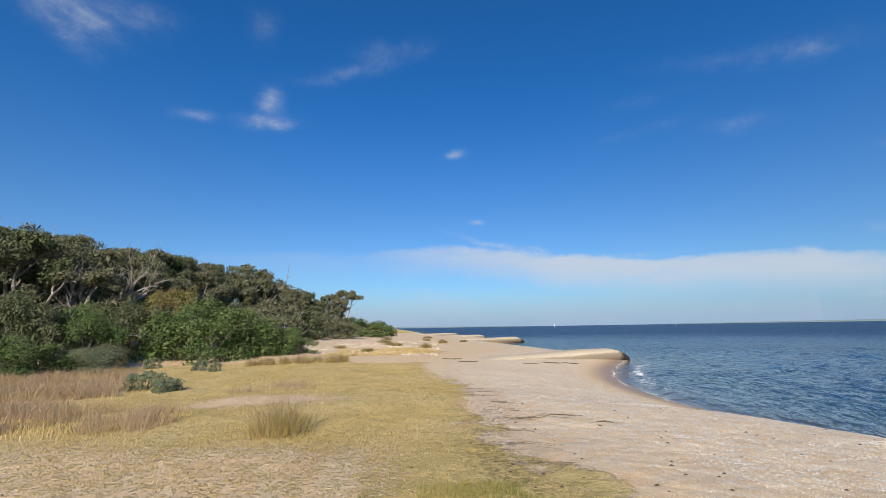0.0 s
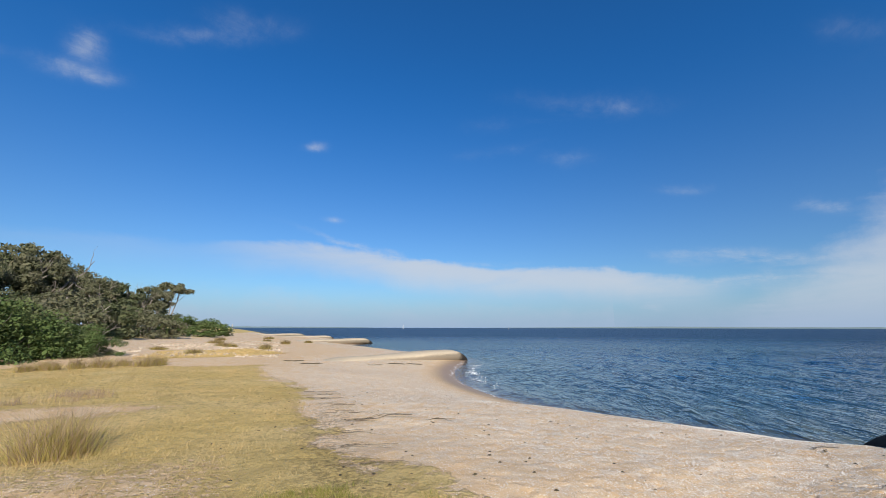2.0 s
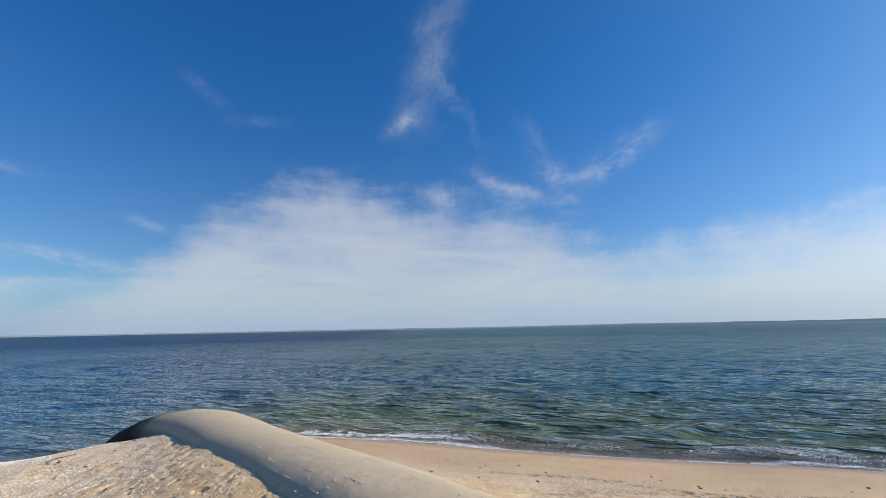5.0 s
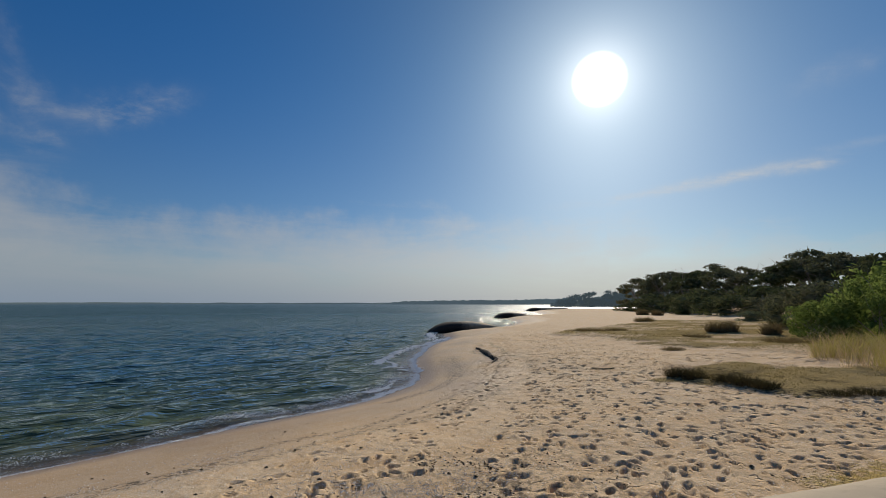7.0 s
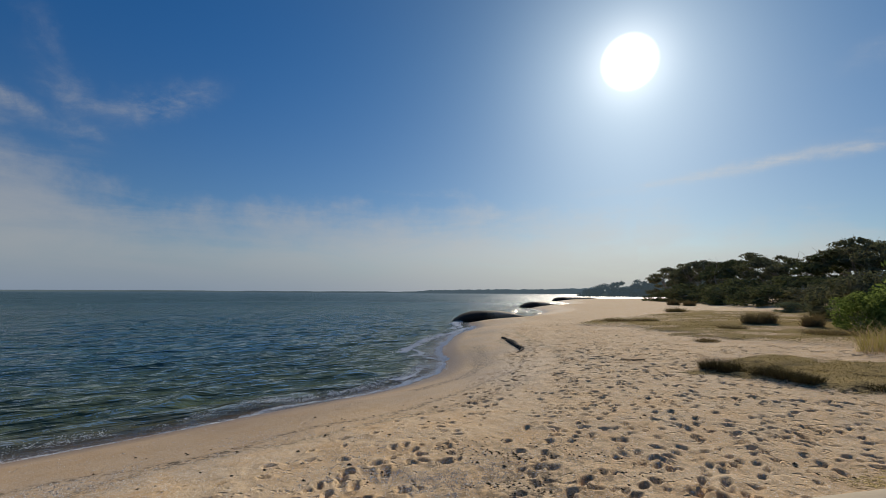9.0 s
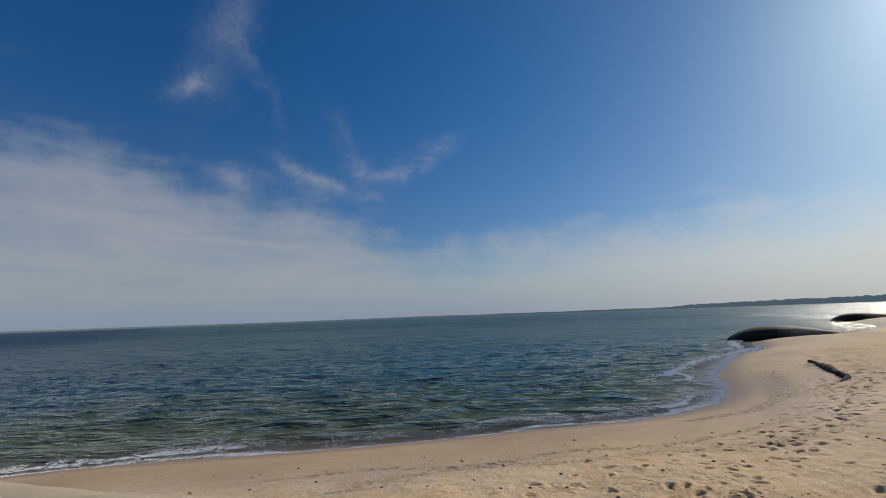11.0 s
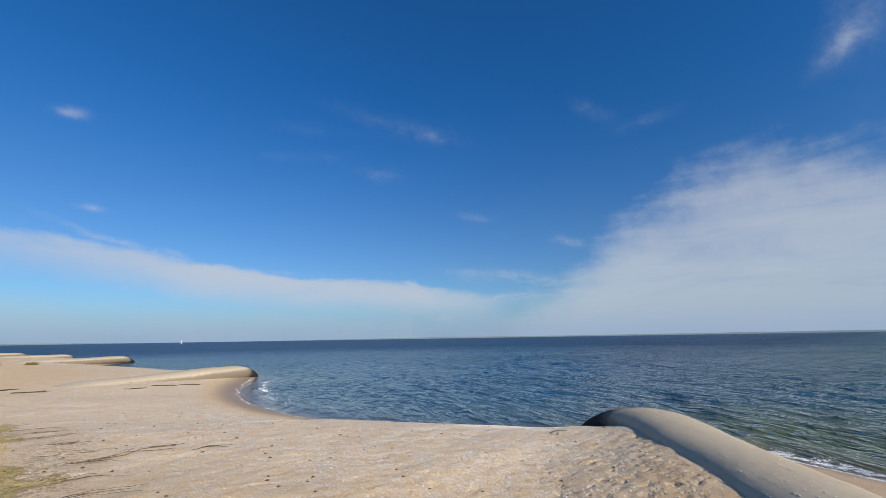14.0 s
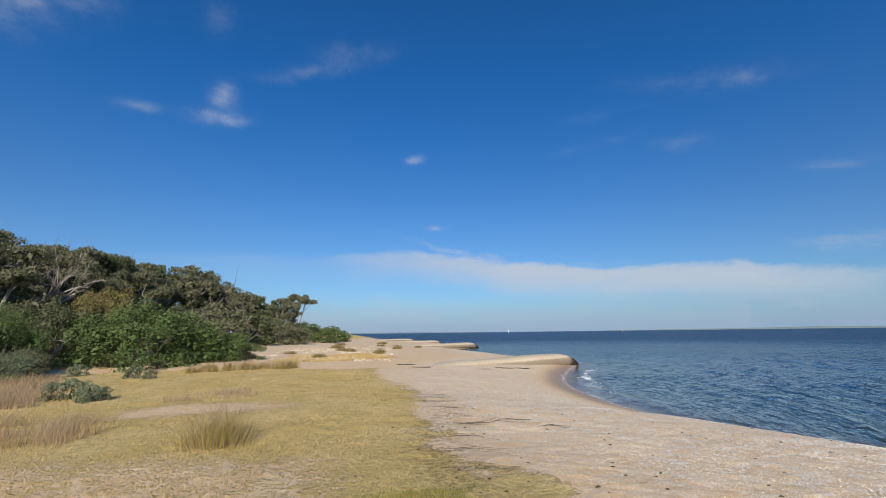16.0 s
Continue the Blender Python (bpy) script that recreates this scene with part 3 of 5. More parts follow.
def ground_height(x, y, d=None):
    d = shore_gap(x, y) if d is None else d
    run = np.interp(y, [-40, 2.6, 4.0, 9, 12, 40], [4.2, 4.2, 2.0, 2.0, 4.2, 4.6])
    z = np.where(d > 0, 0.93 * (1 - np.exp(-np.maximum(d, 0) / run)), np.maximum(0.085 * d, -3.5))
    z = z + np.where(d > 0, np.clip((d - 20) * 0.09, 0, 1.6), 0) * sstep(-x, 8, 16)
    across = (x - 4.56) * -0.6 + (y - 0.12) * 0.8
    run_on = (x - 4.56) * 0.8 + (y - 0.12) * 0.6
    heap = np.exp(-((across - 0.5) / np.where(across > 0.5, 1.7, 0.5)) ** 2) * sstep(run_on, 6.0, 3.6) * sstep(run_on, -14, -8) * (d > 0)
    z = z + np.maximum(1.03 - z, 0.0) * heap
    z = z + 0.05 * np.exp(-(((across - 0.62) / 0.32) ** 2)) * sstep(run_on, 5.2, 3.4) * sstep(run_on, -14, -8) * (d > 0)
    z = z + 0.05 * fbm(x * 0.3, y * 0.3, 3, 5) * sstep(d, 0.5, 5)
    return z


def bank_rise(x, y, edge=0.0):
    """Extra height of the turf banks."""
    near = soft_poly(x + 0.6 * edge, y + 0.6 * edge, BANK, 0.35) * (0.045 + 0.05 * fbm(x * 1.3, y * 1.3, 3, 19))
    return np.maximum(near, 0.07 * soft_poly(x + edge, y + edge, BANK_2, 0.4))


def ground_z(x, y):
    x, y = np.array([float(x)]), np.array([float(y)])
    return float((ground_height(x, y) + bank_rise(x, y))[0])


# ---------------------------------------------------------------- ground
def polar(rings, th, centre, full):
    r, t = np.meshgrid(rings, np.radians(th), indexing="ij")
    return centre[0] + r * np.sin(t), centre[1] + r * np.cos(t), grid_faces(len(rings), len(th), full), r


def ring_set(*spans):
    out = [spans[0][0]]
    for _, end, ratio in spans:
        while out[-1] < end:
            out.append(out[-1] * ratio)
    return np.array(out)


def make_ground():
    rr = np.concatenate([ring_set((0.02, 1.4, 1.3), (1.4, 4.6, 1.0085)), np.arange(4.66, 16, 0.036), np.arange(16, 25, 0.085), ring_set((25.1, 60, 1.02), (60, 4600, 1.07))])
    th = np.concatenate([np.arange(0, 30, 0.7), np.arange(30, 100, 0.42), np.arange(100, 128, 0.6), np.arange(128, 206, 0.22), np.arange(206, 300, 2.0), np.arange(300, 359.6, 0.7)])
    x, y, f, r = polar(rr, th, (0.5, -0.2), True)
    shape = x.shape
    x, y, r = x.ravel(), y.ravel(), r.ravel()
    d = shore_gap(x, y)
    z = ground_height(x, y, d)
    near = sstep(r, 45, 20)
    edge = 0.35 * fbm(x * 1.3, y * 1.3, 3, 3)
    turf = np.maximum.reduce([soft_poly(x + 1.3 * edge, y + 1.3 * edge, p, 0.6) for p in (TURF, TURF_FAR, BANK, BANK_2, BANK_3)])
    patchy = sstep(fbm(x * 0.55, y * 0.9, 4, 23), -0.35, 0.35)
    turf *= 1 - (1 - patchy) * 0.6 * sstep(y, -13, -16)
    turf *= 1 - 0.8 * soft_poly(x + edge, y, BARE, 0.7)
    foreland = sstep(y, 7.2, 5.0) * sstep(x, 0.6, -1.2) * sstep(y, 1, 2)
    turf *= 1 - 0.62 * foreland
    inland = sstep(-x, 14, 19)
    turf = np.maximum(turf, 0.8 * inland)
    z += bank_rise(x, y, edge)
    sandy = sstep(d, 1.0, 3.0) * (1 - turf)
    # trodden sand: footprints with low rims, and a smooth wheel lane
    rng = np.random.RandomState(4)
    foot = np.zeros(shape)
    n_ang = len(th)
    south = np.column_stack([rng.uniform(-7, 8, 8000), rng.uniform(-27, -2.2, 8000), np.ones(8000)])
    heel = np.column_stack([rng.uniform(1.6, 9.8, 2300), rng.uniform(0.6, 8.0, 2300), np.zeros(2300)])
    rim_x = np.interp(-south[:, 1], [2.2, 3.4, 4.8, 8, 12.3, 18.5, 27], [4.0, 3.3, 3.2, 3.7, 4.7, 5.5, 8])
    lane_x = np.interp(-south[:, 1], WHEEL_LANE[0], WHEEL_LANE[1])
    south = south[(south[:, 0] < rim_x + rng.normal(0, 0.22, len(south))) & ((np.abs(south[:, 0] - lane_x) > 0.3) | (rng.rand(len(south)) < 0.15))]
    beside = -0.6 * (heel[:, 0] - 4.56) + 0.8 * (heel[:, 1] - 0.12)
    heel = heel[(beside > 0.75) & (rng.rand(len(heel)) < np.exp(-(beside - 0.75) / 2.6))]
    track = np.linspace(0, 1, 34)
    single = np.column_stack([4.2 - 0.9 * track + 0.12 * (-1) ** np.arange(34), -2.4 - 9 * track, np.ones(34)])
    spots = np.vstack([south, heel, single])
    ds = shore_gap(spots[:, 0], spots[:, 1])
    xs, ys = x.reshape(shape), y.reshape(shape)
    for (px, py, kind), dd in zip(spots, ds):
        if dd < 1.2:
            continue
        ux, uy = px - 0.5, py + 0.2
        dist = math.hypot(ux, uy)
        if dist < 1.2:
            continue
        i = int(np.searchsorted(rr, dist))
        j = int(np.searchsorted(th, math.degrees(math.atan2(ux, uy)) % 360)) % n_ang
        wi = max(2, int(0.3 / float(rr[min(i + 1, len(rr) - 1)] - rr[min(i, len(rr) - 2)])) + 1)
        wj = max(2, int(0.36 / (dist * radians(max(0.2, float(th[min(j, n_ang - 2) + 1] - th[min(j, n_ang - 2)]))))) + 1)
        ii = np.clip(np.arange(i - wi, i + wi + 1), 0, len(rr) - 1)
        jj = np.arange(j - wj, j + wj + 1) % n_ang
        block = np.ix_(ii, jj)
        turn = rng.normal(math.pi / 2, 0.5) if rng.rand() < 0.75 else rng.uniform(0, math.pi)
        ax, ay = xs[block] - px, ys[block] - py
        u, v = ax * math.cos(turn) + ay * math.sin(turn), -ax * math.sin(turn) + ay * math.cos(turn)
        size = rng.uniform(0.33, 0.7) if kind else rng.uniform(0.34, 0.5)
        q = (u / (0.12 * size)) ** 2 + (v / (0.065 * size)) ** 2
        foot[block] += rng.uniform(0.45, 1.0) * (-0.058 * np.exp(-q * q * q) + 0.012 * np.exp(-((np.sqrt(q) - 1.55) ** 2) * 3.0)) * (1 if kind else 0.42)
    z += np.clip(foot.ravel(), -0.07, 0.035) * sandy * near
    rough = np.clip(sandy * sstep(d, 2, 4), 0, 1)
    z += near * rough * (0.010 * fbm(x * 3.1, y * 3.1, 3, 9) + 0.006 * fbm(x * 9, y * 9, 2, 11))
    z += near * turf * 0.018 * fbm(x * 4.0, y * 4.0, 3, 13)
    wet = sstep(d, 1.5, 0.35) * np.interp(y, [-60, 3, 4, 12, 16, 30], [1, 1, 0.6, 0.6, 1, 1])
    wet = np.maximum(wet, (0.5 + 0.25 * fbm(x * 0.5, y * 0.5, 3, 37)) * sstep(d, 4.6 + 0.8 * fbm(x * 0.25, y * 0.25, 2, 39), 2.0) * sstep(y, 3.0, 1.5))
    shell = np.clip(sstep(d, 1.0, 2.2) * sstep(d, 9.5, 5) * sstep(y, 1.5, 3.5) * sstep(-0.6 * (x - 4.56) + 0.8 * (y - 0.12), 0.2, 0.6) + 0.9 * np.exp(-((d - 3.2) / 0.8) ** 2) * sstep(y, 4, 2) * sstep(y, -6, -2) + 0.5 * sstep(y, 26, 32) * sstep(d, 8, 16), 0, 1)
    lane = line_gap(x, y, [(0.6, 4.0), (0.5, 6.5), (0.9, 9.0)])
    # weed litter; bank edges darkened too, for peat and the shade under their lip
    litter_shade = np.clip(0.55 * np.exp(-(lane / 0.45) ** 2) + 0.6 * np.exp(-((x - 1.6) ** 2 + (y + 3.9) ** 2) / 1.2) + 0.22 * sandy * sstep(y, -2.5, -4) * sstep(y, -16, -8) * sstep(x, 3.5, 0.5) + 0.95 * np.exp(-(line_gap(x, y, BANK[:4] + [BANK[-1]]) / 0.22) ** 2) + 0.6 * np.exp(-(line_gap(x, y, [BANK_2[-1], BANK_2[0], BANK_2[1], BANK_2[2]]) / 0.3) ** 2), 0, 1)
    marks = 0.55 * np.exp(-((d - 2.6 - 0.5 * fbm(x * 0.4, y * 0.4, 2, 43)) / 0.10) ** 2) + 0.45 * np.exp(-((d - 3.7 - 0.5 * fbm(x * 0.3, y * 0.3, 2, 45)) / 0.14) ** 2)
    marks += 0.8 * np.exp(-(line_gap(x, y, [(8.5, -18.7), (5.9, -13.8), (5.0, -12.0), (4.8, -10.5), (5.2, -8.6)]) / 0.16) ** 2) + 0.6 * np.exp(-(line_gap(x, y, [(6.6, -16.2), (5.2, -13.2), (4.9, -12.2)]) / 0.3) ** 2)
    litter_shade = np.clip(litter_shade + 1.7 * marks * sstep(y, -0.5, -2.5) * sstep(y, -24, -18) * sstep(d, 0.8, 1.4), 0, 1)
    lane_gap = np.abs(x - np.interp(-y, *WHEEL_LANE))
    trod = np.clip(sandy * sstep(d, 3.4, 5.0), 0, 1) * np.interp(y, [-60, -30, -3, 1], [0.4, 1, 1, 0.6]) * sstep(y, 4, 2) + sandy * np.exp(-((x - 5.5) ** 2 + (y - 4.2) ** 2) / 9.0) * 0.1 * sstep(d, 1.5, 2.5)
    trod *= 1 - sstep(y, 1, -1) * sstep(lane_gap, 0.5, 0.2)
    me = mesh_from("ground", np.column_stack([x, y, z]), f, M["ground"], True)
    for k, v in dict(grass=turf, wet=wet, shell=shell, litter_shade=litter_shade, trod=trod).items():
        add_attr(me, k, v)
    cap = new("ground", me)
    return tagged(cap, "pale beach sand with trodden hollows, shell grit and patches of yellow turf", "ground", kind="structure")


make_ground()


# ---------------------------------------------------------------- sea
def waves(x, y, r, d):
    """Height of the choppy sea."""
    h = np.zeros_like(x)
    rng = np.random.RandomState(21)
    wx, wy = x + 0.5 * fbm(x * 0.35, y * 0.35, 2, 31), y + 0.5 * fbm(x * 0.35, y * 0.35, 2, 33)
    for k in range(16):
        length = 0.5 * 1.13**k
        ang = radians(298) + rng.normal(0, 0.33)
        ph = (wx * math.sin(ang) + wy * math.cos(ang)) * 2 * math.pi / length + rng.uniform(0, 6.28)
        amp = 0.0145 * math.exp(-((math.log(length / 1.15) / 0.75) ** 2)) * sstep(length / (r * 0.011), 1.0, 2.5)
        h += amp * (1 - np.abs(np.sin(ph / 2))) * 1.6 - amp * 0.5
    h *= 1 - 0.45 * sstep(y, 3, 8) * sstep(r, 45, 22)
    return h * sstep(-d, -0.1, 2.5 + 3.5 * sstep(y, 9, 13) * sstep(y, 34, 28) + 2.5 * sstep(y, -10, -12.5) * sstep(y, -18, -16))


def sea_height(x, y, r, d):
    z = 1.5 * waves(x, y, r, d)
    crest = -1.15 + 0.25 * fbm(x * 0.5, y * 0.5, 2, 41)
    quiet = 1 - 0.75 * sstep(y, 3, 6)
    z += quiet * 0.075 * np.exp(-(((d - crest) / 0.34) ** 2)) * sstep(fbm(x * 0.15, y * 0.15, 2, 44), -0.6, 0.3) * sstep(r, 60, 30)
    crest = -3.0 + 0.5 * fbm(x * 0.3, y * 0.3, 2, 46)
    z += quiet * 0.06 * np.exp(-(((d - crest) / 0.5) ** 2)) * sstep(fbm(x * 0.14, y * 0.14, 2, 47), -0.5, 0.4) * sstep(r, 60, 30)
    return z


def make_sea():
    x, y, f, r = polar(ring_set((4.8, 160, 1.0095), (160, 4700, 1.06)), np.linspace(-28, 200, 800), (0.5, -0.2), False)
    x, y, r = x.ravel(), y.ravel(), r.ravel()
    d = shore_gap(x, y)
    depth = np.clip(-0.085 * d, 0, 3.5) * (1 - 0.35 * sstep(y, 3, 7) * sstep(y, 34, 28) * sstep(-d, 5, 1.5))
    z = sea_height(x, y, r, d)
    f = f[(d < 1.2)[f].any(axis=1)]
    used = np.unique(f)
    index = np.full(len(x), -1)
    index[used] = np.arange(len(used))
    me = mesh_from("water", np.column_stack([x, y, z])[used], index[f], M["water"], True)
    add_attr(me, "depth", (depth + 0.02)[used])
    wander = 0.22 * fbm(x * 0.7, y * 0.7, 3, 71)
    band = lambda at, wide: np.exp(-(((d - at - wander) / wide) ** 2))
    south = sstep(y, 3.2, 1.6) * sstep(y, -38, -30) * (1 - 0.85 * sstep(y, -10.2, -11.5))
    brk = sstep(fbm(x * 0.33, y * 0.33, 2, 78), -0.9, 0.0)
    spray = south * (0.8 * band(-0.05, 0.08) + brk * (0.62 * band(-0.5, 0.2) + 0.15 * band(-1.2, 0.4)))
    spray += sstep(y, 10, 14) * sstep(y, 30, 26) * (0.45 * band(-1.1, 0.16) * sstep(y, 17, 20) + 0.3 * band(-0.02, 0.05))
    add_attr(me, "foam", np.clip(spray, 0, 1)[used])
    return tagged(new("water", me), "choppy blue-green bay water, shallow and brownish at the sand", "water", kind="structure")


make_sea()


# ---------------------------------------------------------------- sand-filled tubes
def make_tube(tip, ahead, length, half, crest, base, dark, label, seed, veer=0.0):
    rng = np.random.RandomState(seed)
    ax = np.array(ahead) / np.hypot(*ahead)
    side = np.array([-ax[1], ax[0]])
    n, m = 110, 40
    s = np.linspace(0, 1, n) ** 1.0
    rows, tipv, low = [], [], []
    for k, u in enumerate(s):
        back = u * length
        taper = math.pow(max(0.0, 1 - (1 - min(1, back / 2.7)) ** 2), 0.8) if back < 2.7 else 1.0
        fade = 1 - 0.75 * sstep(np.array(back), length - 4, length)
        c = np.array(tip) - ax * back
        c = c + side * (0.06 * math.sin(back * 0.55 + seed) + veer * max(0.0, (3.2 - back) / 3.2) ** 2)
        w = half * (0.4 + 0.6 * taper) * (1 + 0.04 * math.sin(back * 0.9 + seed))
        top = base + (crest - base) * (-0.3 + 1.3 * taper) * float(fade) + 0.03 * math.sin(back * 0.7 + 2 * seed) - 0.03 * max(0, 2.0 - back)
        th = np.linspace(0, 2 * math.pi, m, endpoint=False)
        cs, sn = np.cos(th), np.sin(th)
        e = 0.87
        u1 = np.sign(cs) * np.abs(cs) ** e * w
        mid = base + 0.35 * (top - base)
        z = mid + np.where(sn > 0, np.abs(sn) ** e * (top - mid), -np.abs(sn) ** e * 0.55)
        z = z - 0.5 * (1 - taper) ** 2
        rows.append(np.column_stack([c[0] + side[0] * u1, c[1] + side[1] * u1, z]))
        tipv.append(np.full(m, 1 - sstep(np.array(back), 0.3, dark)))
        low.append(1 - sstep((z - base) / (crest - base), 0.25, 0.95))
    v = np.concatenate(rows)
    v[:, 2] += 0.012 * fbm(v[:, 0] * 1.6, v[:, 1] * 1.6, 3, seed)
    tipv, low = np.concatenate(tipv), np.concatenate(low)
    origin = np.array([*(np.array(tip) - ax * length / 2), base])
    ob = root("geotextile_tube", Matrix.Translation(origin), label, "sand groyne", "groynes along the beach")
    cut = int(min(n - 2, max(3, round(0.8 * dark / length * n))))
    for name, a, b, words in (("wet_end", 0, cut + 1, "dark algae-stained seaward end"), ("body", cut, n, "")):
        vv = v[a * m : b * m]
        rim = (vv[:m] if a == 0 else vv[-m:]).mean(0)
        k0 = 0 if a == 0 else (b - a - 1) * m
        fan = [(k0 + j, k0 + (j + 1) % m, len(vv)) for j in range(m)]
        quads = grid_faces(b - a, m, True)
        tris = np.concatenate([quads[:, (0, 1, 2)], quads[:, (0, 2, 3)], np.array([t[::-1] for t in fan] if a == 0 else fan)])
        me = mesh_from(name, np.vstack([vv, rim]) - origin, tris, M["fabric"], True)
        add_attr(me, "tip", np.append(tipv[a * m : b * m], tipv[a * m if a == 0 else b * m - 1]))
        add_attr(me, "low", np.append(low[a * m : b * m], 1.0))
        part(name, me, ob, words)
    return v.reshape(n, m, 3)


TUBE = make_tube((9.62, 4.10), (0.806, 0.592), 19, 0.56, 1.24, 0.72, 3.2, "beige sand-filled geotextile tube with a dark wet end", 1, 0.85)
make_tube((12.2, 31.2), (0.8, 0.6), 16, 0.8, 0.86, 0.3, 3.0, "beige sand-filled geotextile tube with a dark wet end", 2)
make_tube((10.6, 67), (0.8, 0.6), 16, 1.0, 0.85, 0.3, 2.5, "low sand-filled geotextile tube at the far beach", 3)
make_tube((6.5, 88), (0.8, 0.6), 16, 1.0, 0.9, 0.3, 2.5, "low sand-filled geotextile tube at the far beach", 4)
make_tube((1.5, 118), (0.8, 0.6), 16, 1.0, 0.9, 0.3, 2.5, "low sand-filled geotextile tube at the far beach", 5)
make_tube((15.6, -33.8), (0.8, 0.6), 8, 1.1, 0.85, 0.2, 7.0, "dark algae-covered sand-filled geotextile tube in the surf", 6)
make_tube((19.6, -72), (0.8, 0.6), 8, 1.2, 0.95, 0.2, 7.0, "dark algae-covered sand-filled geotextile tube in the surf", 7)
make_tube((27, -143), (0.8, 0.6), 18, 1.5, 1.2, 0.2, 9.0, "dark algae-covered sand-filled geotextile tube in the surf", 8)


# ---------------------------------------------------------------- plants
def leaves(centres, normals, size, rng, slim=0.5):
    """Rhombic leaves about the given points."""
    n = len(centres)
    a = rng.normal(size=(n, 3))
    a -= (a * normals).sum(1)[:, None] * normals * 0.7
    a /= np.linalg.norm(a, axis=1)[:, None] + 1e-9
    b = np.cross(normals, a)
    b /= np.linalg.norm(b, axis=1)[:, None] + 1e-9
    L = size * rng.uniform(0.6, 1.3, n)[:, None]
    v = np.stack([centres - a * L, centres + b * L * slim, centres + a * L, centres - b * L * slim], 1).reshape(-1, 3)
    return v, np.arange(4 * n).reshape(-1, 4)


def clump_leaves(blobs, cover, size, rng, slim=0.5, flat=0.75, knobs=7):
    """Leaves in knobbly rounded clumps (blobs are x, y, z, radius): each is built of small tufts, dense outside, with coarse shaded foliage within."""
    cs, ns, ss = [], [], []
    for bx, by, bz, br in blobs:
        q = rng.normal(size=(knobs, 3))
        q /= np.linalg.norm(q, axis=1)[:, None]
        q[:, 2] = np.where(rng.rand(knobs) < 0.7, np.abs(q[:, 2]), q[:, 2])
        tufts = np.column_stack([q * br * rng.uniform(0.55, 0.8, knobs)[:, None], br * rng.uniform(0.36, 0.58, knobs)])
        for tx, ty, tz, tr in tufts:
            n = max(5, int(cover * tr * tr / size**2))
            d = rng.normal(size=(n, 3))
            d /= np.linalg.norm(d, axis=1)[:, None]
            d[:, 2] = np.where(rng.rand(n) < 0.35, np.abs(d[:, 2]), d[:, 2])
            cs.append((d * (tr * rng.uniform(0.7, 1.3, n))[:, None] + (tx, ty, tz)) * (1, 1, flat) + (bx, by, bz))
            nn = d + rng.normal(0, 0.48, (n, 3)) + (0, 0, 0.2)
            ns.append(nn / np.linalg.norm(nn, axis=1)[:, None])
            ss.append(np.ones(n))
        n = max(10, int(0.28 * cover * br * br / (2.6 * size) ** 2))
        d = rng.normal(size=(n, 3))
        d /= np.linalg.norm(d, axis=1)[:, None]
        cs.append(d * (br * rng.uniform(0.5, 0.72, n))[:, None] * (1, 1, flat) + (bx, by, bz))
        ns.append(d)
        ss.append(np.full(n, 2.6))
    return leaves(np.concatenate(cs), np.concatenate(ns), size * np.concatenate(ss)[:, None], rng, slim)


def limb(start, aim, length, rng, bend=0.35, n=7):
    p, d = np.array(start, float), np.array(aim, float)
    d /= np.linalg.norm(d)
    out = [p.copy()]
    for _ in range(n - 1):
        d = d + rng.normal(0, bend, 3) * (1, 1, 0.6)
        d /= np.linalg.norm(d)
        p = p + d * length / (n - 1)
        out.append(p.copy())
    return np.array(out), d


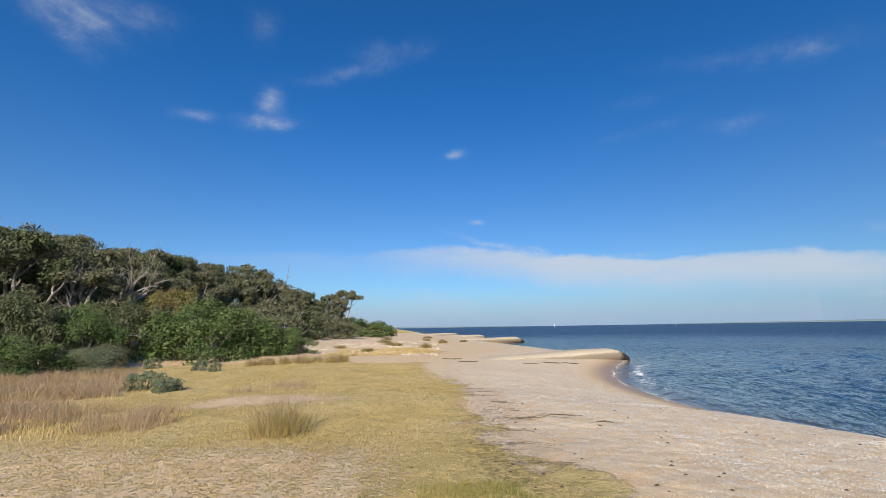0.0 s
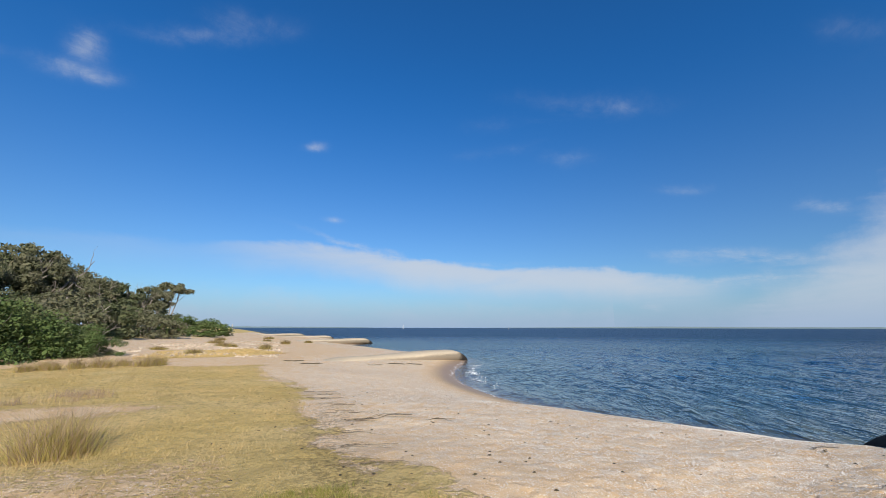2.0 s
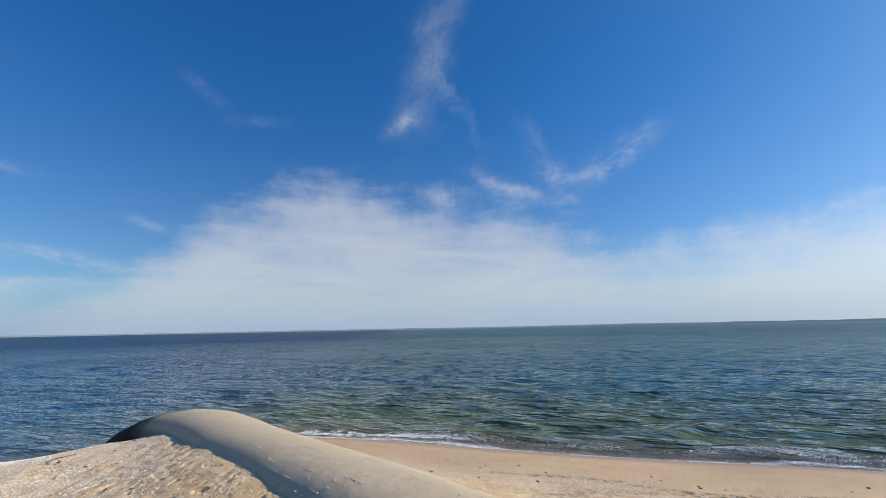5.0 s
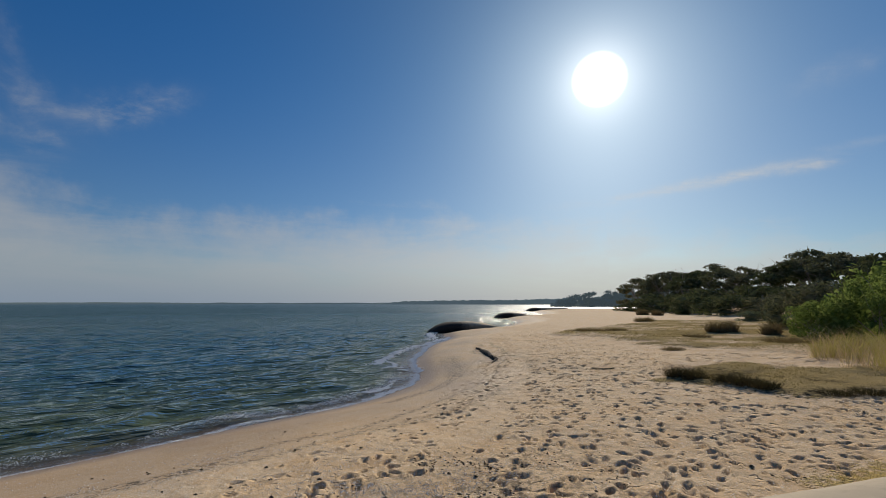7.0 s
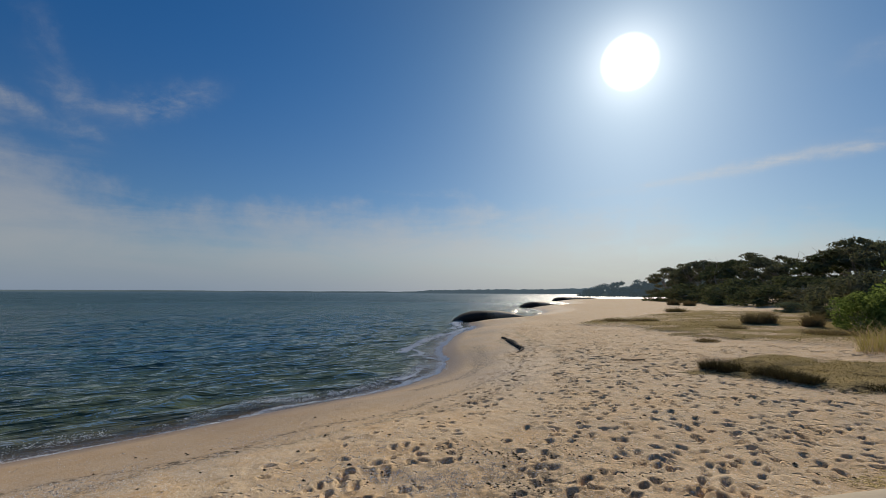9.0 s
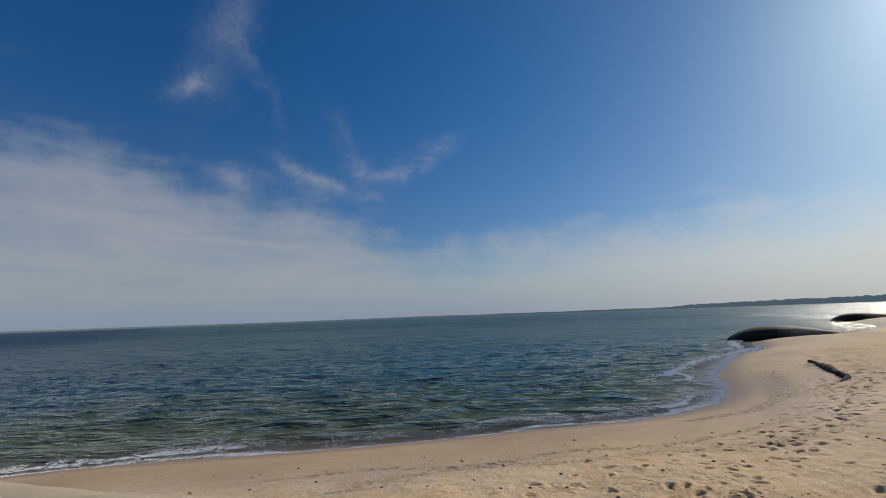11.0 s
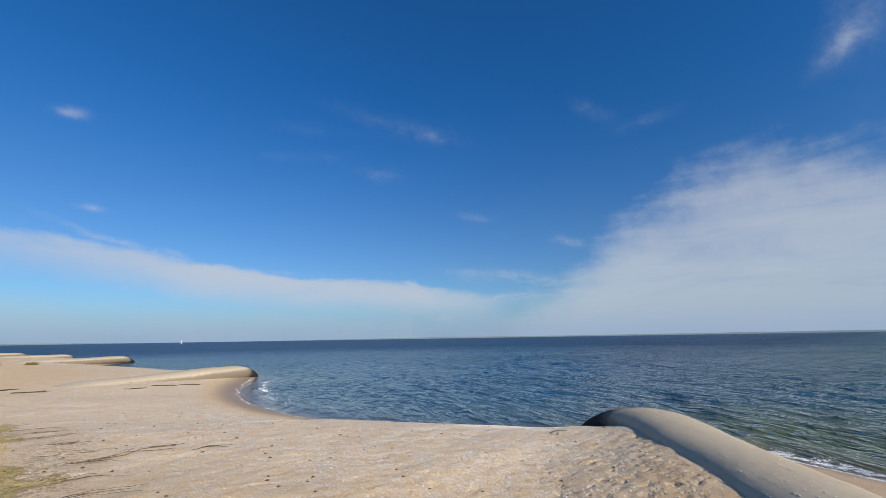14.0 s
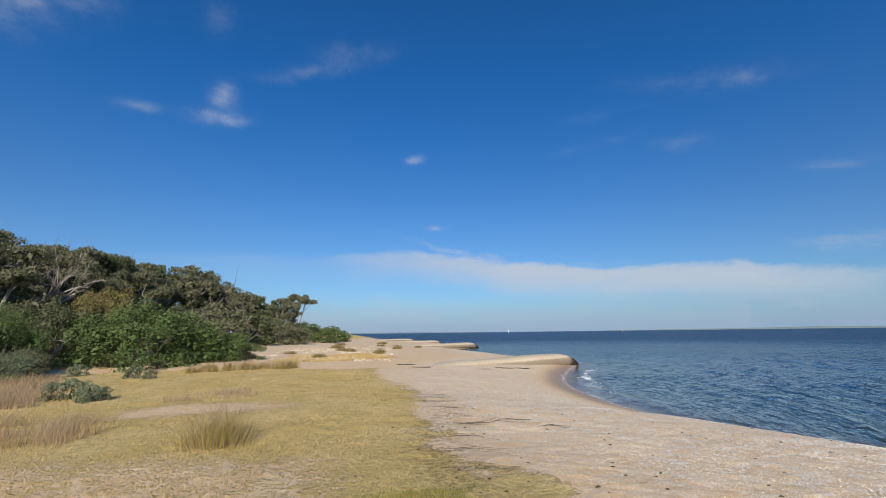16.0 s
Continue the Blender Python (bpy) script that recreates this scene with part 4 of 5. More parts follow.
def tree_meshes(height, spread, rng, leaf, cover=9.0, leaf_size=0.1, lean=(0, 0), domes=13, skirt=6, wood="bark", bare=0):
    """Meshes of a wind-bent coastal tree: forked leaning limbs under a low broad crown of many clumps."""
    wood_pieces, blobs = [], []
    r0 = height * 0.017 + 0.03
    tips = []
    for s in range(rng.randint(3, 5)):
        ang = rng.uniform(0, 6.28)
        aim = np.array([math.cos(ang) * 0.55 + lean[0], math.sin(ang) * 0.55 + lean[1], 1.0])
        pts, d = limb((rng.normal(0, 0.2), rng.normal(0, 0.2), -0.3), aim, height * 0.72, rng, 0.15)
        wood_pieces.append(sweep(pts, np.linspace(r0, r0 * 0.5, len(pts)), 7))
        for k in range(rng.randint(3, 6)):
            a2 = rng.uniform(0, 6.28)
            p2, d2 = limb(pts[rng.randint(3, len(pts))], np.array([math.cos(a2), math.sin(a2), rng.uniform(0.2, 0.9)]) + d * 0.4, spread * rng.uniform(0.4, 0.75), rng, 0.2)
            wood_pieces.append(sweep(p2, np.linspace(r0 * 0.48, r0 * 0.14, len(p2)), 5))
            tips.append(p2[-1])
            for q in range(2 + bare):
                p3, _ = limb(p2[rng.randint(2, len(p2))], d2 + rng.normal(0, 0.6, 3) + (0, 0, 0.5), spread * rng.uniform(0.25, 0.5), rng, 0.22, 5)
                wood_pieces.append(sweep(p3, np.linspace(r0 * 0.18, r0 * 0.04, len(p3)), 4))
                for _ in range(bare):
                    p4, _ = limb(p3[rng.randint(1, 5)], d2 + rng.normal(0, 0.7, 3) + (0, 0, 0.6), spread * rng.uniform(0.12, 0.28), rng, 0.2, 4)
                    wood_pieces.append(sweep(p4, np.linspace(r0 * 0.07, r0 * 0.02, 4), 3))
    for k in range(domes):
        ang, rad = 2.4 * k + rng.normal(0, 0.4), spread * 0.95 * math.sqrt((k + 0.4) / domes)
        top = height * (1.0 - 0.42 * (rad / spread) ** 2) * rng.uniform(0.9, 1.0)
        br = spread * rng.uniform(0.24, 0.36)
        blobs.append((lean[0] * height * 0.5 + rad * math.cos(ang), lean[1] * height * 0.5 + rad * math.sin(ang), top - 0.55 * br, br))
    for k in range(skirt):
        ang, rad = rng.uniform(0, 6.28), spread * rng.uniform(0.55, 1.0)
        blobs.append((rad * math.cos(ang), rad * math.sin(ang), height * rng.uniform(0.22, 0.6), spread * rng.uniform(0.17, 0.26)))
    for e in tips[:: 2 if bare else 3]:
        blobs.append((e[0], e[1], min(e[2], 0.92 * height), spread * rng.uniform(0.12, 0.2)))
    wv, wf = merge(wood_pieces)
    return mesh_from("trunk", wv, wf, M[wood], True), mesh_from("crown", *clump_leaves(blobs, cover, leaf_size, rng, 0.5, 0.62), M[leaf])


def bush_meshes(height, spread, rng, leaf, cover=8.0, leaf_size=0.1, count=13):
    """Meshes of a dense shrub that reaches the ground."""
    blobs, stems = [], []
    for k in range(count):
        ang, rad = 2.4 * k + rng.normal(0, 0.3), spread * 0.82 * math.sqrt((k + 0.3) / count)
        top = height * math.sqrt(max(0.12, 1 - (rad / spread) ** 2)) * rng.uniform(0.78, 1.05)
        br = rng.uniform(0.22, 0.36) * min(spread, height * 1.3)
        blobs.append((rad * math.cos(ang), rad * math.sin(ang), max(br * 0.4, top - br * 0.75), br))
        if rad > 0.4 * spread:
            blobs.append((rad * math.cos(ang) * 1.08, rad * math.sin(ang) * 1.08, 0.22 * br, br * rng.uniform(0.6, 0.95)))
        pts, _ = limb((0.2 * rad * math.cos(ang), 0.2 * rad * math.sin(ang), -0.1), (math.cos(ang) * rad, math.sin(ang) * rad, top), max(0.3, top * 0.9), rng, 0.2, 6)
        stems.append(sweep(pts, np.linspace(0.03, 0.008, len(pts)), 5))
        for _ in range(1):
            p2, _ = limb(pts[3], (math.cos(ang) * rad + rng.normal(0, 0.3), math.sin(ang) * rad + rng.normal(0, 0.3), top), max(0.2, top * 0.62), rng, 0.18, 5)
            stems.append(sweep(p2, np.linspace(0.012, 0.004, 5), 4))
    wv, wf = merge(stems)
    return mesh_from("stems", wv, wf, M["bark"], True), mesh_from("foliage", *clump_leaves(blobs, cover, leaf_size, rng, 0.5, 0.85), M[leaf])


def plant(name, meshes, names, x, y, turn, scale, label, category, group):
    ob = root(name, Matrix.Translation((x, y, ground_z(x, y))) @ pose(0, 0, 0, 0, 0, turn) @ Matrix.Diagonal((*scale, 1)), label, category, group)
    for me, nm in zip(meshes, names):
        if me:
            part(nm, me, ob)
    return ob


rng = np.random.RandomState(77)


def tree_set(cover, leaf):
    full = [tree_meshes(6.0, 3.0, np.random.RandomState(100 + k), "olive" if k % 2 else "dark", cover, leaf, (0.05, 0.08), skirt=(4, 9, 6, 11, 8)[k]) for k in range(5)]
    thin = [tree_meshes(6.0, 3.0, np.random.RandomState(120 + k), "olive", cover * 0.8, leaf * 0.9, (0.12, 0.12), 6, 3, "dead", 2) for k in range(2)]
    return full, thin


TREES, SPARSE = tree_set(4.4, 0.085)
FAR_TREES, FAR_SPARSE = tree_set(3.7, 0.14)


def lone_meshes(rng):
    """A slender tree: bare leaning stems under one shallow rounded crown."""
    wood, blobs = [], []
    for k in range(3):
        pts, d = limb((0, 0, -0.3), (0.12 * k - 0.05, 0.08 * (k - 1), 1.0), 6.4, rng, 0.05, 8)
        wood.append(sweep(pts, np.linspace(0.13, 0.06, 8), 7))
        for q in range(5):
            p2, _ = limb(pts[-1 - q % 2], d + rng.normal(0, 0.6, 3), rng.uniform(1.2, 2.2), rng, 0.15, 6)
            wood.append(sweep(p2, np.linspace(0.05, 0.015, 6), 5))
            blobs.append((*(p2[-1] + rng.normal(0, 0.2, 3)), rng.uniform(0.45, 0.75)))
    for k in range(16):
        a, r = rng.uniform(0, 6.283), 2.1 * math.sqrt(rng.rand())
        blobs.append((0.4 + r * math.cos(a), r * math.sin(a), 7.5 - 0.2 * r * r + rng.normal(0, 0.25), rng.uniform(0.4, 0.8)))
    return mesh_from("trunk", *merge(wood), M["bark"], True), mesh_from("crown", *clump_leaves(blobs, 5, 0.12, rng, 0.5, 0.6), M["olive"])


LONE = lone_meshes(np.random.RandomState(133))
FORKED = tree_meshes(6.0, 2.6, np.random.RandomState(141), "olive", 6.0, 0.08, (0.2, 0.05), 4, 0, "bark", 2)

NORTH_TREES = [(-22.4, 19.9, 5.4), (-22.2, 22.6, 5.6), (-22.8, 25.5, 5.6), (-23.1, 28.5, 5.5), (-24.3, 31.7, 5.8), (-24.6, 35.2, 6.1), (-24.4, 38.9, 6.1), (-24.2, 43.7, 5.9), (-23.9, 48.4, 7.1), (-23.0, 55.3, 7.0),
               (-23.5, 68.0, 6.0), (-23.5, 80.6, 6.5), (-25.6, 89.0, 5.4), (-28, 18, 6.6), (-25.5, 20.5, 5.8), (-26, 27, 6.0), (-29, 24, 6.4), (-30, 31, 6.6), (-30, 40, 6.8), (-30, 50, 7), (-29, 61, 7), (-29, 75, 6.5), (-26.8, 23.4, 5.6), (-27.5, 35, 6.2), (-27, 45.5, 6.6), (-26, 52, 6.6), (-25.5, 61.5, 6.4), (-25.8, 72, 6.0), (-27, 84, 5.6)]
for k, (x, y, h) in enumerate(NORTH_TREES):
    near = y < 45 and x > -27
    kind = (SPARSE if near else FAR_SPARSE)[k % 2] if k in (1, 2, 4, 7, 9) else (TREES if near else FAR_TREES)[k % 5]
    plant("coastal_tree", kind, ("trunk", "crown"), x, y, rng.uniform(0, 360), (h / 6 * 1.08, h / 6 * 1.08, h / 6 * 1.16), "grey-barked coastal tree with dense dark olive crown" if k not in (1, 2, 4, 7, 9) else "half-bare coastal tree with bleached forked limbs", "tree", "coastal woodland")
plant("coastal_tree", LONE, ("trunk", "crown"), -26.6, 102, 20, (1.25, 1.25, 1.25), "lone slender tree with a thin flat crown", "tree", "")

for x, y, turn, k in ((-19.4, 21.4, 60, 0.92), (-20.8, 34.0, 110, 0.95), (-20.8, 47.0, 300, 1.05)):
    plant("coastal_tree", FORKED, ("trunk", "crown"), x, y, turn, (k, k, k), "half-bare coastal tree with bleached forked limbs", "tree", "coastal woodland")

SOUTH_TREES = [(-6.0, -119.8, 8.6), (-9.9, -104.5, 8.6), (-13.9, -93.9, 7.6), (-17.0, -83.2, 6.7), (-19.4, -75.4, 5.5), (-20.7, -68.8, 5.8), (-23.3, -67.9, 7.3), (-24.4, -61.2, 6.0), (-24.7, -54.6, 5.2), (-25.9, -47.2, 5.2), (-26, -40, 6), (-26, -34, 5.5), (-14, -115, 9), (-20, -100, 8.5), (-27, -84, 7.5)]
for k, (x, y, h) in enumerate(SOUTH_TREES):
    plant("coastal_tree", FAR_TREES[(1, 3, 4)[k % 3]], ("trunk", "crown"), x, y, rng.uniform(0, 360), (h / 6 * 1.15, h / 6 * 1.15, h / 6), "grey-barked coastal tree with dense dark olive crown", "tree", "coastal woodland")

def bush_set(cover, size):
    return {n: [bush_meshes(2.0, 2.0, np.random.RandomState(150 + 10 * i + k), n, cover, m * size) for k in range(2)] for i, (n, m) in enumerate((("green", 0.085), ("dark", 0.09), ("grey", 0.07), ("rust", 0.07), ("olive", 0.08), ("bright", 0.1)))}


BUSHES, FAR_BUSHES = bush_set(3.2, 0.5), bush_set(2.5, 1.0)
BUSH_LIST = [(-26.5, 22.5, 4.4, 3.2, "dark"), (-27, 27.5, 4.6, 3.4, "olive"), (-25.5, 18.0, 4.0, 3.0, "dark"), (-26, 33, 4.6, 3.4, "dark"), (-17.6, 16.2, 2.9, 2.2, "dark"), (-16.6, 16.6, 1.6, 1.3, "olive"), (-15.8, 18.0, 2.4, 1.6, "green"), (-14.6, 17.4, 1.0, 1.2, "olive"), (-19.8, 24.5, 3.2, 2.4, "dark"), (-20.5, 40, 3.4, 3.0, "dark"), (-21, 46, 3.4, 3.0, "dark"), (-20.8, 54, 3.4, 3.2, "dark"), (-20, 64, 3.2, 3.4, "olive"), (-19, 74, 3.0, 3.4, "dark"), (-17.4, 21.8, 2.8, 2.6, "dark"), (-17.2, 25.4, 3.6, 2.4, "rust"), (-13.2, 22.8, 3.0, 3.5, "green"), (-11.4, 25.6, 2.0, 2.4, "green"), (-9.9, 26.4, 1.1, 1.5, "green"),
             (-17.0, 33.9, 3.1, 3.6, "olive"), (-17.5, 40.3, 3.6, 3.6, "olive"), (-18.4, 48.6, 3.7, 4.0, "dark"), (-17.6, 59.4, 3.2, 4.2, "olive"), (-15.2, 70.3, 2.8, 4.2, "green"), (-14.6, 79.6, 2.4, 4.0, "green"), (-14.8, 13.8, 1.3, 1.8, "green"),
             (-19.6, 14.6, 2.6, 2.2, "dark"), (-20.4, 18.2, 3.0, 2.4, "olive"), (-20, 27.5, 2.8, 2.8, "olive"), (-20.5, 33, 3.2, 3, "dark"), (-13.4, 15.6, 1.0, 1.3, "grey"), (-14.2, 30.0, 1.6, 2.4, "olive"),
             (-8.6, -84.5, 3.5, 6, "dark"), (-10.9, -71.1, 2.7, 4.5, "dark"), (-12.9, -60.5, 2.4, 4.0, "dark"), (-14.5, -50.1, 2.1, 3.6, "olive"), (-15.5, -42.7, 1.7, 2.6, "dark"), (-14.4, -35.5, 1.7, 2.2, "bright"), (-17.0, -33.6, 3.0, 3.0, "bright"), (-9.4, -21.8, 2.5, 2.1, "bright"), (-12.0, -26.0, 3.3, 2.9, "bright"), (-7.9, -23.4, 1.5, 1.5, "bright"), (-10.4, -30, 2.6, 2.6, "olive"), (-15.6, -28.2, 2.9, 2.8, "bright"), (-10.7, -43.6, 0.9, 1.6, "grey"), (-16.5, -25, 3.0, 2.8, "bright"),
             (-4, -100, 2.2, 4, "dark"), (-17, -66, 3.2, 4.6, "dark"), (-13, -78, 3.6, 5, "dark"), (-19, -42, 2.6, 3.4, "dark"), (-20, -36, 3.4, 3.6, "olive"), (-7, -92, 3, 5, "dark"), (-18.5, -29, 3.6, 3, "bright"), (-19, -58, 2.6, 3.4, "dark"), (-20, -50, 2.8, 3.4, "dark")]
BUSH_WORDS = {"bright": "broad bright green coastal bush behind the reeds", "green": "dense bright green coastal bush", "dark": "dense dark green coastal bush", "grey": "grey-green saltbush with pale leaves", "rust": "yellowing coastal bush with dry twigs", "olive": "dense olive-green coastal bush"}
for k, (x, y, h, s, leaf) in enumerate(BUSH_LIST):
    plant("coastal_bush", (BUSHES if 10 < y < 32 and x > -19 or -24 < y < -20 else FAR_BUSHES)[leaf][k % 2], ("stems", "foliage"), x, y, rng.uniform(0, 360), (s / 2, s / 2, h / 2), BUSH_WORDS[leaf], "bush", "coastal bushes")


# ---------------------------------------------------------------- far land
def ridge(name, az0, az1, dist, height, rough, mat, label, seed):
    """A long low shore on the skyline, with depth."""
    n = 500
    az = np.radians(np.linspace(az0, az1, n))
    u = np.linspace(0, 1, n)
    dd = dist if np.ndim(dist) == 0 else np.interp(u, np.linspace(0, 1, len(dist)), dist)
    hh = np.interp(u, np.linspace(0, 1, len(height)), height)
    hh = hh * (1 + rough * fbm(u * 70, u * 0, 4, seed)) + 0.25 * rough * hh * (vnoise(u * 420, u * 0, seed + 9) > 0.35)
    hh = np.maximum(hh, 0.3)
    rows = []
    for back, k in ((0, -0.05), (10, 0.75), (60, 1.0), (300, 0.4)):
        rows.append(np.column_stack([np.sin(az) * (dd + back), np.cos(az) * (dd + back), hh * k]))
    me = mesh_from(name, np.concatenate(rows), grid_faces(4, n), mat, True)
    return tagged(new(name, me), label, "far shore", kind="structure")


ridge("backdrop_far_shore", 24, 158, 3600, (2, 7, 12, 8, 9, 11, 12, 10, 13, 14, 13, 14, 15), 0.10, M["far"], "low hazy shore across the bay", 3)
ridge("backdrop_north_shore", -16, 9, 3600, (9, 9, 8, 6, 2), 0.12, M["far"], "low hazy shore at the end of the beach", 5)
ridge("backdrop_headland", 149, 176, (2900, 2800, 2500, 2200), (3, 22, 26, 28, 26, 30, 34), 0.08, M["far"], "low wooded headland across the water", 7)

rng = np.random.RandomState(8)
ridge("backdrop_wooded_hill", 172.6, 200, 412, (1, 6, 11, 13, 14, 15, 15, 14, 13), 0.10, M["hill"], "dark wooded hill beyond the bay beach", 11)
blobs = []
for k in range(260):
    u = rng.rand()
    x = 46 - 190 * u + rng.normal(0, 4)
    y = -415 + 60 * u + rng.uniform(-12, 12)
    blobs.append((x, y, (4 + 12 * min(1, u * 5)) * rng.uniform(0.1, 0.92), rng.uniform(2.5, 4.5)))
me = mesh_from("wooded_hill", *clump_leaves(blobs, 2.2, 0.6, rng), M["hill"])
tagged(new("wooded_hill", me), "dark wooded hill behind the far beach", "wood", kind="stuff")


# ---------------------------------------------------------------- grass
def blades(x, y, z, h, width, lean, rng, segs=1):
    """Upright grass blades as tapered strips."""
    n = len(x)
    ang = rng.uniform(0, 6.283, n)
    side = np.column_stack([np.cos(ang), np.sin(ang), np.zeros(n)]) * (width / 2)[:, None]
    la = rng.uniform(0, 6.283, n)
    tipoff = np.column_stack([np.cos(la), np.sin(la), np.zeros(n)]) * (lean * h * rng.uniform(0.2, 1.0, n))[:, None]
    foot = np.column_stack([x, y, z])
    top = foot + tipoff + np.column_stack([np.zeros(n), np.zeros(n), h])
    if segs == 1:
        v = np.stack([foot - side, foot + side, top], 1).reshape(-1, 3)
        return v, np.arange(3 * n).reshape(-1, 3)
    mid = foot + tipoff * 0.3 + np.column_stack([np.zeros(n), np.zeros(n), h * 0.6])
    v = np.stack([foot - side, foot + side, mid + side * 0.8, mid - side * 0.8, top], 1).reshape(-1, 3)
    b = np.arange(n)[:, None] * 5
    return v, np.concatenate([b + (0, 1, 2), b + (0, 2, 3), b + (3, 2, 4)])


def in_poly(poly, n, rng):
    p = np.array(poly)
    x = rng.uniform(p[:, 0].min(), p[:, 0].max(), n)
    y = rng.uniform(p[:, 1].min(), p[:, 1].max(), n)
    k = inside(x, y, poly)
    return x[k], y[k]


def grass_stuff(name, poly, n, h, width, lean, mat, label, seed, patch=None, segs=1, thin=0.0):
    rng = np.random.RandomState(seed)
    x, y = in_poly(poly, n, rng)
    r = np.hypot(x - 0.4, y)
    keep = rng.rand(len(x)) < np.clip(9.0 / r, 0.1, 1) if thin else np.ones(len(x), bool)
    if patch:
        keep &= fbm(x * patch[0], y * patch[0], 3, seed) > patch[1] + rng.normal(0, 0.12, len(x))
    keep &= rng.rand(len(x)) > 0.85 * soft_poly(x, y, BARE, 0.6)
    if poly is BANK:
        keep &= rng.rand(len(x)) < soft_poly(x + 0.3 * fbm(x * 2, y * 2, 3, 27), y + 0.3 * fbm(x * 2, y * 2, 3, 29), BANK, 0.5) * sstep(fbm(x * 1.1, y * 1.1, 3, 33), -0.7, 0.1)
    x, y, r = x[keep], y[keep], r[keep]
    hh = h * rng.uniform(0.3, 1.3, len(x)) * (1 + 0.35 * fbm(x * 0.9, y * 0.9, 2, seed + 3))
    ww = width * rng.uniform(0.7, 1.3, len(x)) * np.clip(r / 7, 1, 3.5)
    z = ground_height(x, y) + bank_rise(x, y) - 0.01
    me = mesh_from(name, *blades(x, y, z, hh, ww, lean, rng, segs), mat)
    return tagged(new(name, me), label, "grass", kind="stuff")


grass_stuff("turf_grass", TURF, 210000, 0.055, 0.006, 1.1, M["turf"], "short yellow-green salt turf on the sand", 51, (2.4, -0.2), thin=1)
grass_stuff("turf_grass", BANK, 40000, 0.032, 0.007, 1.8, M["olive_turf"], "low yellow-green turf bank above the sand", 52)
grass_stuff("turf_grass", BANK_2, 110000, 0.06, 0.010, 1.7, M["olive_turf"], "low yellow-brown turf behind the beach", 53, (0.9, -0.05), thin=1)
grass_stuff("turf_grass", BANK_3, 9000, 0.07, 0.007, 1.0, M["turf"], "thin turf at the foot of the sand tube", 54)
grass_stuff("turf_grass", TURF_FAR, 9000, 0.08, 0.02, 1.0, M["turf"], "short yellow turf on the far sand", 55)
GREEN = [(-1.0, 3.0), (2.0, 3.0), (1.6, 3.9), (0.9, 4.35), (0.0, 4.3), (-0.8, 4.1)]
grass_stuff("green_grass", GREEN, 16000, 0.065, 0.005, 1.0, M["green_blade"], "fresh green grass among the yellow turf", 56, (1.9, 0.0), 2)
BED_1 = [(-8.6, 5.3), (-6.1, 5.9), (-4.5, 6.4), (-4.6, 8.0), (-6.3, 8.5), (-8.5, 8.6), (-11, 7.2)]
BED_2 = [(-13.5, 9.5), (-9.6, 9.3), (-8.0, 10.2), (-8.8, 12.2), (-10.8, 14.6), (-13.6, 14.2), (-15, 11.5)]
BED_3 = [(-5.6, 10.6), (-3.8, 10.9), (-3.6, 12.4), (-5.0, 12.6)]
REEDS = [(-4.4, -14.8), (-4.35, -12.6), (-4.9, -11.5), (-9, -10.6), (-11, -15), (-8, -18), (-5.4, -17)]
for poly, n, h, mat, seed, words in ((BED_1, 26000, 0.23, "pink", 61, "feathery pinkish dry grass bed in the turf"), (BED_2, 24000, 0.32, "pink", 62, "feathery pinkish dry grass bed in the turf"),
                                     (BED_3, 2200, 0.22, "pink", 63, "low feathery dry grass patch in the turf"), (REEDS, 15000, 0.5, "reed", 64, "tall straw-coloured reeds behind the turf bank"), (REEDS, 4000, 0.62, "pink", 65, "feathery seed heads over the reeds")):
    grass_stuff("dry_grass", poly, n, h, 0.0045, 1.1, M[mat], words, seed, (1.3, -0.2), 2)
grass_stuff("dry_grass", BED_1, 5000, 0.12, 0.008, 0.9, M["turf"], "straw-coloured undergrowth of the dry grass bed", 66, (0.8, -0.4), 2)
grass_stuff("dry_grass", BED_2, 5000, 0.14, 0.009, 0.9, M["turf"], "straw-coloured undergrowth of the dry grass bed", 67, (0.8, -0.4), 2)


def tussock(x, y, h, radius, n, mats, label, seed):
    rng = np.random.RandomState(seed)
    z = ground_z(x, y)
    ob = root("grass_tussock", Matrix.Translation((x, y, z)), label, "grass tussock", "grass tussocks")
    for name, mat, share, tall in (("foliage", mats[0], 0.6, 0.75), ("plume", mats[1], 0.4, 1.0)):
        k = int(n * share)
        a, r = rng.uniform(0, 6.283, k), radius * np.sqrt(rng.rand(k)) * rng.uniform(0.5, 1.1, k)
        px, py = r * np.cos(a), r * np.sin(a)
        hh = h * tall * rng.uniform(0.25, 1.15, k) * (1 - 0.5 * (r / radius / 1.1) ** 2)
        v, f = blades(px, py, np.full(k, -0.02), hh, rng.uniform(0.003, 0.007, k) * max(1, math.hypot(x, y) / 8), 0.9, rng, 2)
        out = np.repeat(np.column_stack([px, py, np.zeros(k)]), 5, 0)
        v = v + out * (np.clip(v[:, 2:3], 0, None) / h) * 0.7
        tagged(part(name, mesh_from(name, v, f, M[mat]), ob), kind="stuff")
    return ob


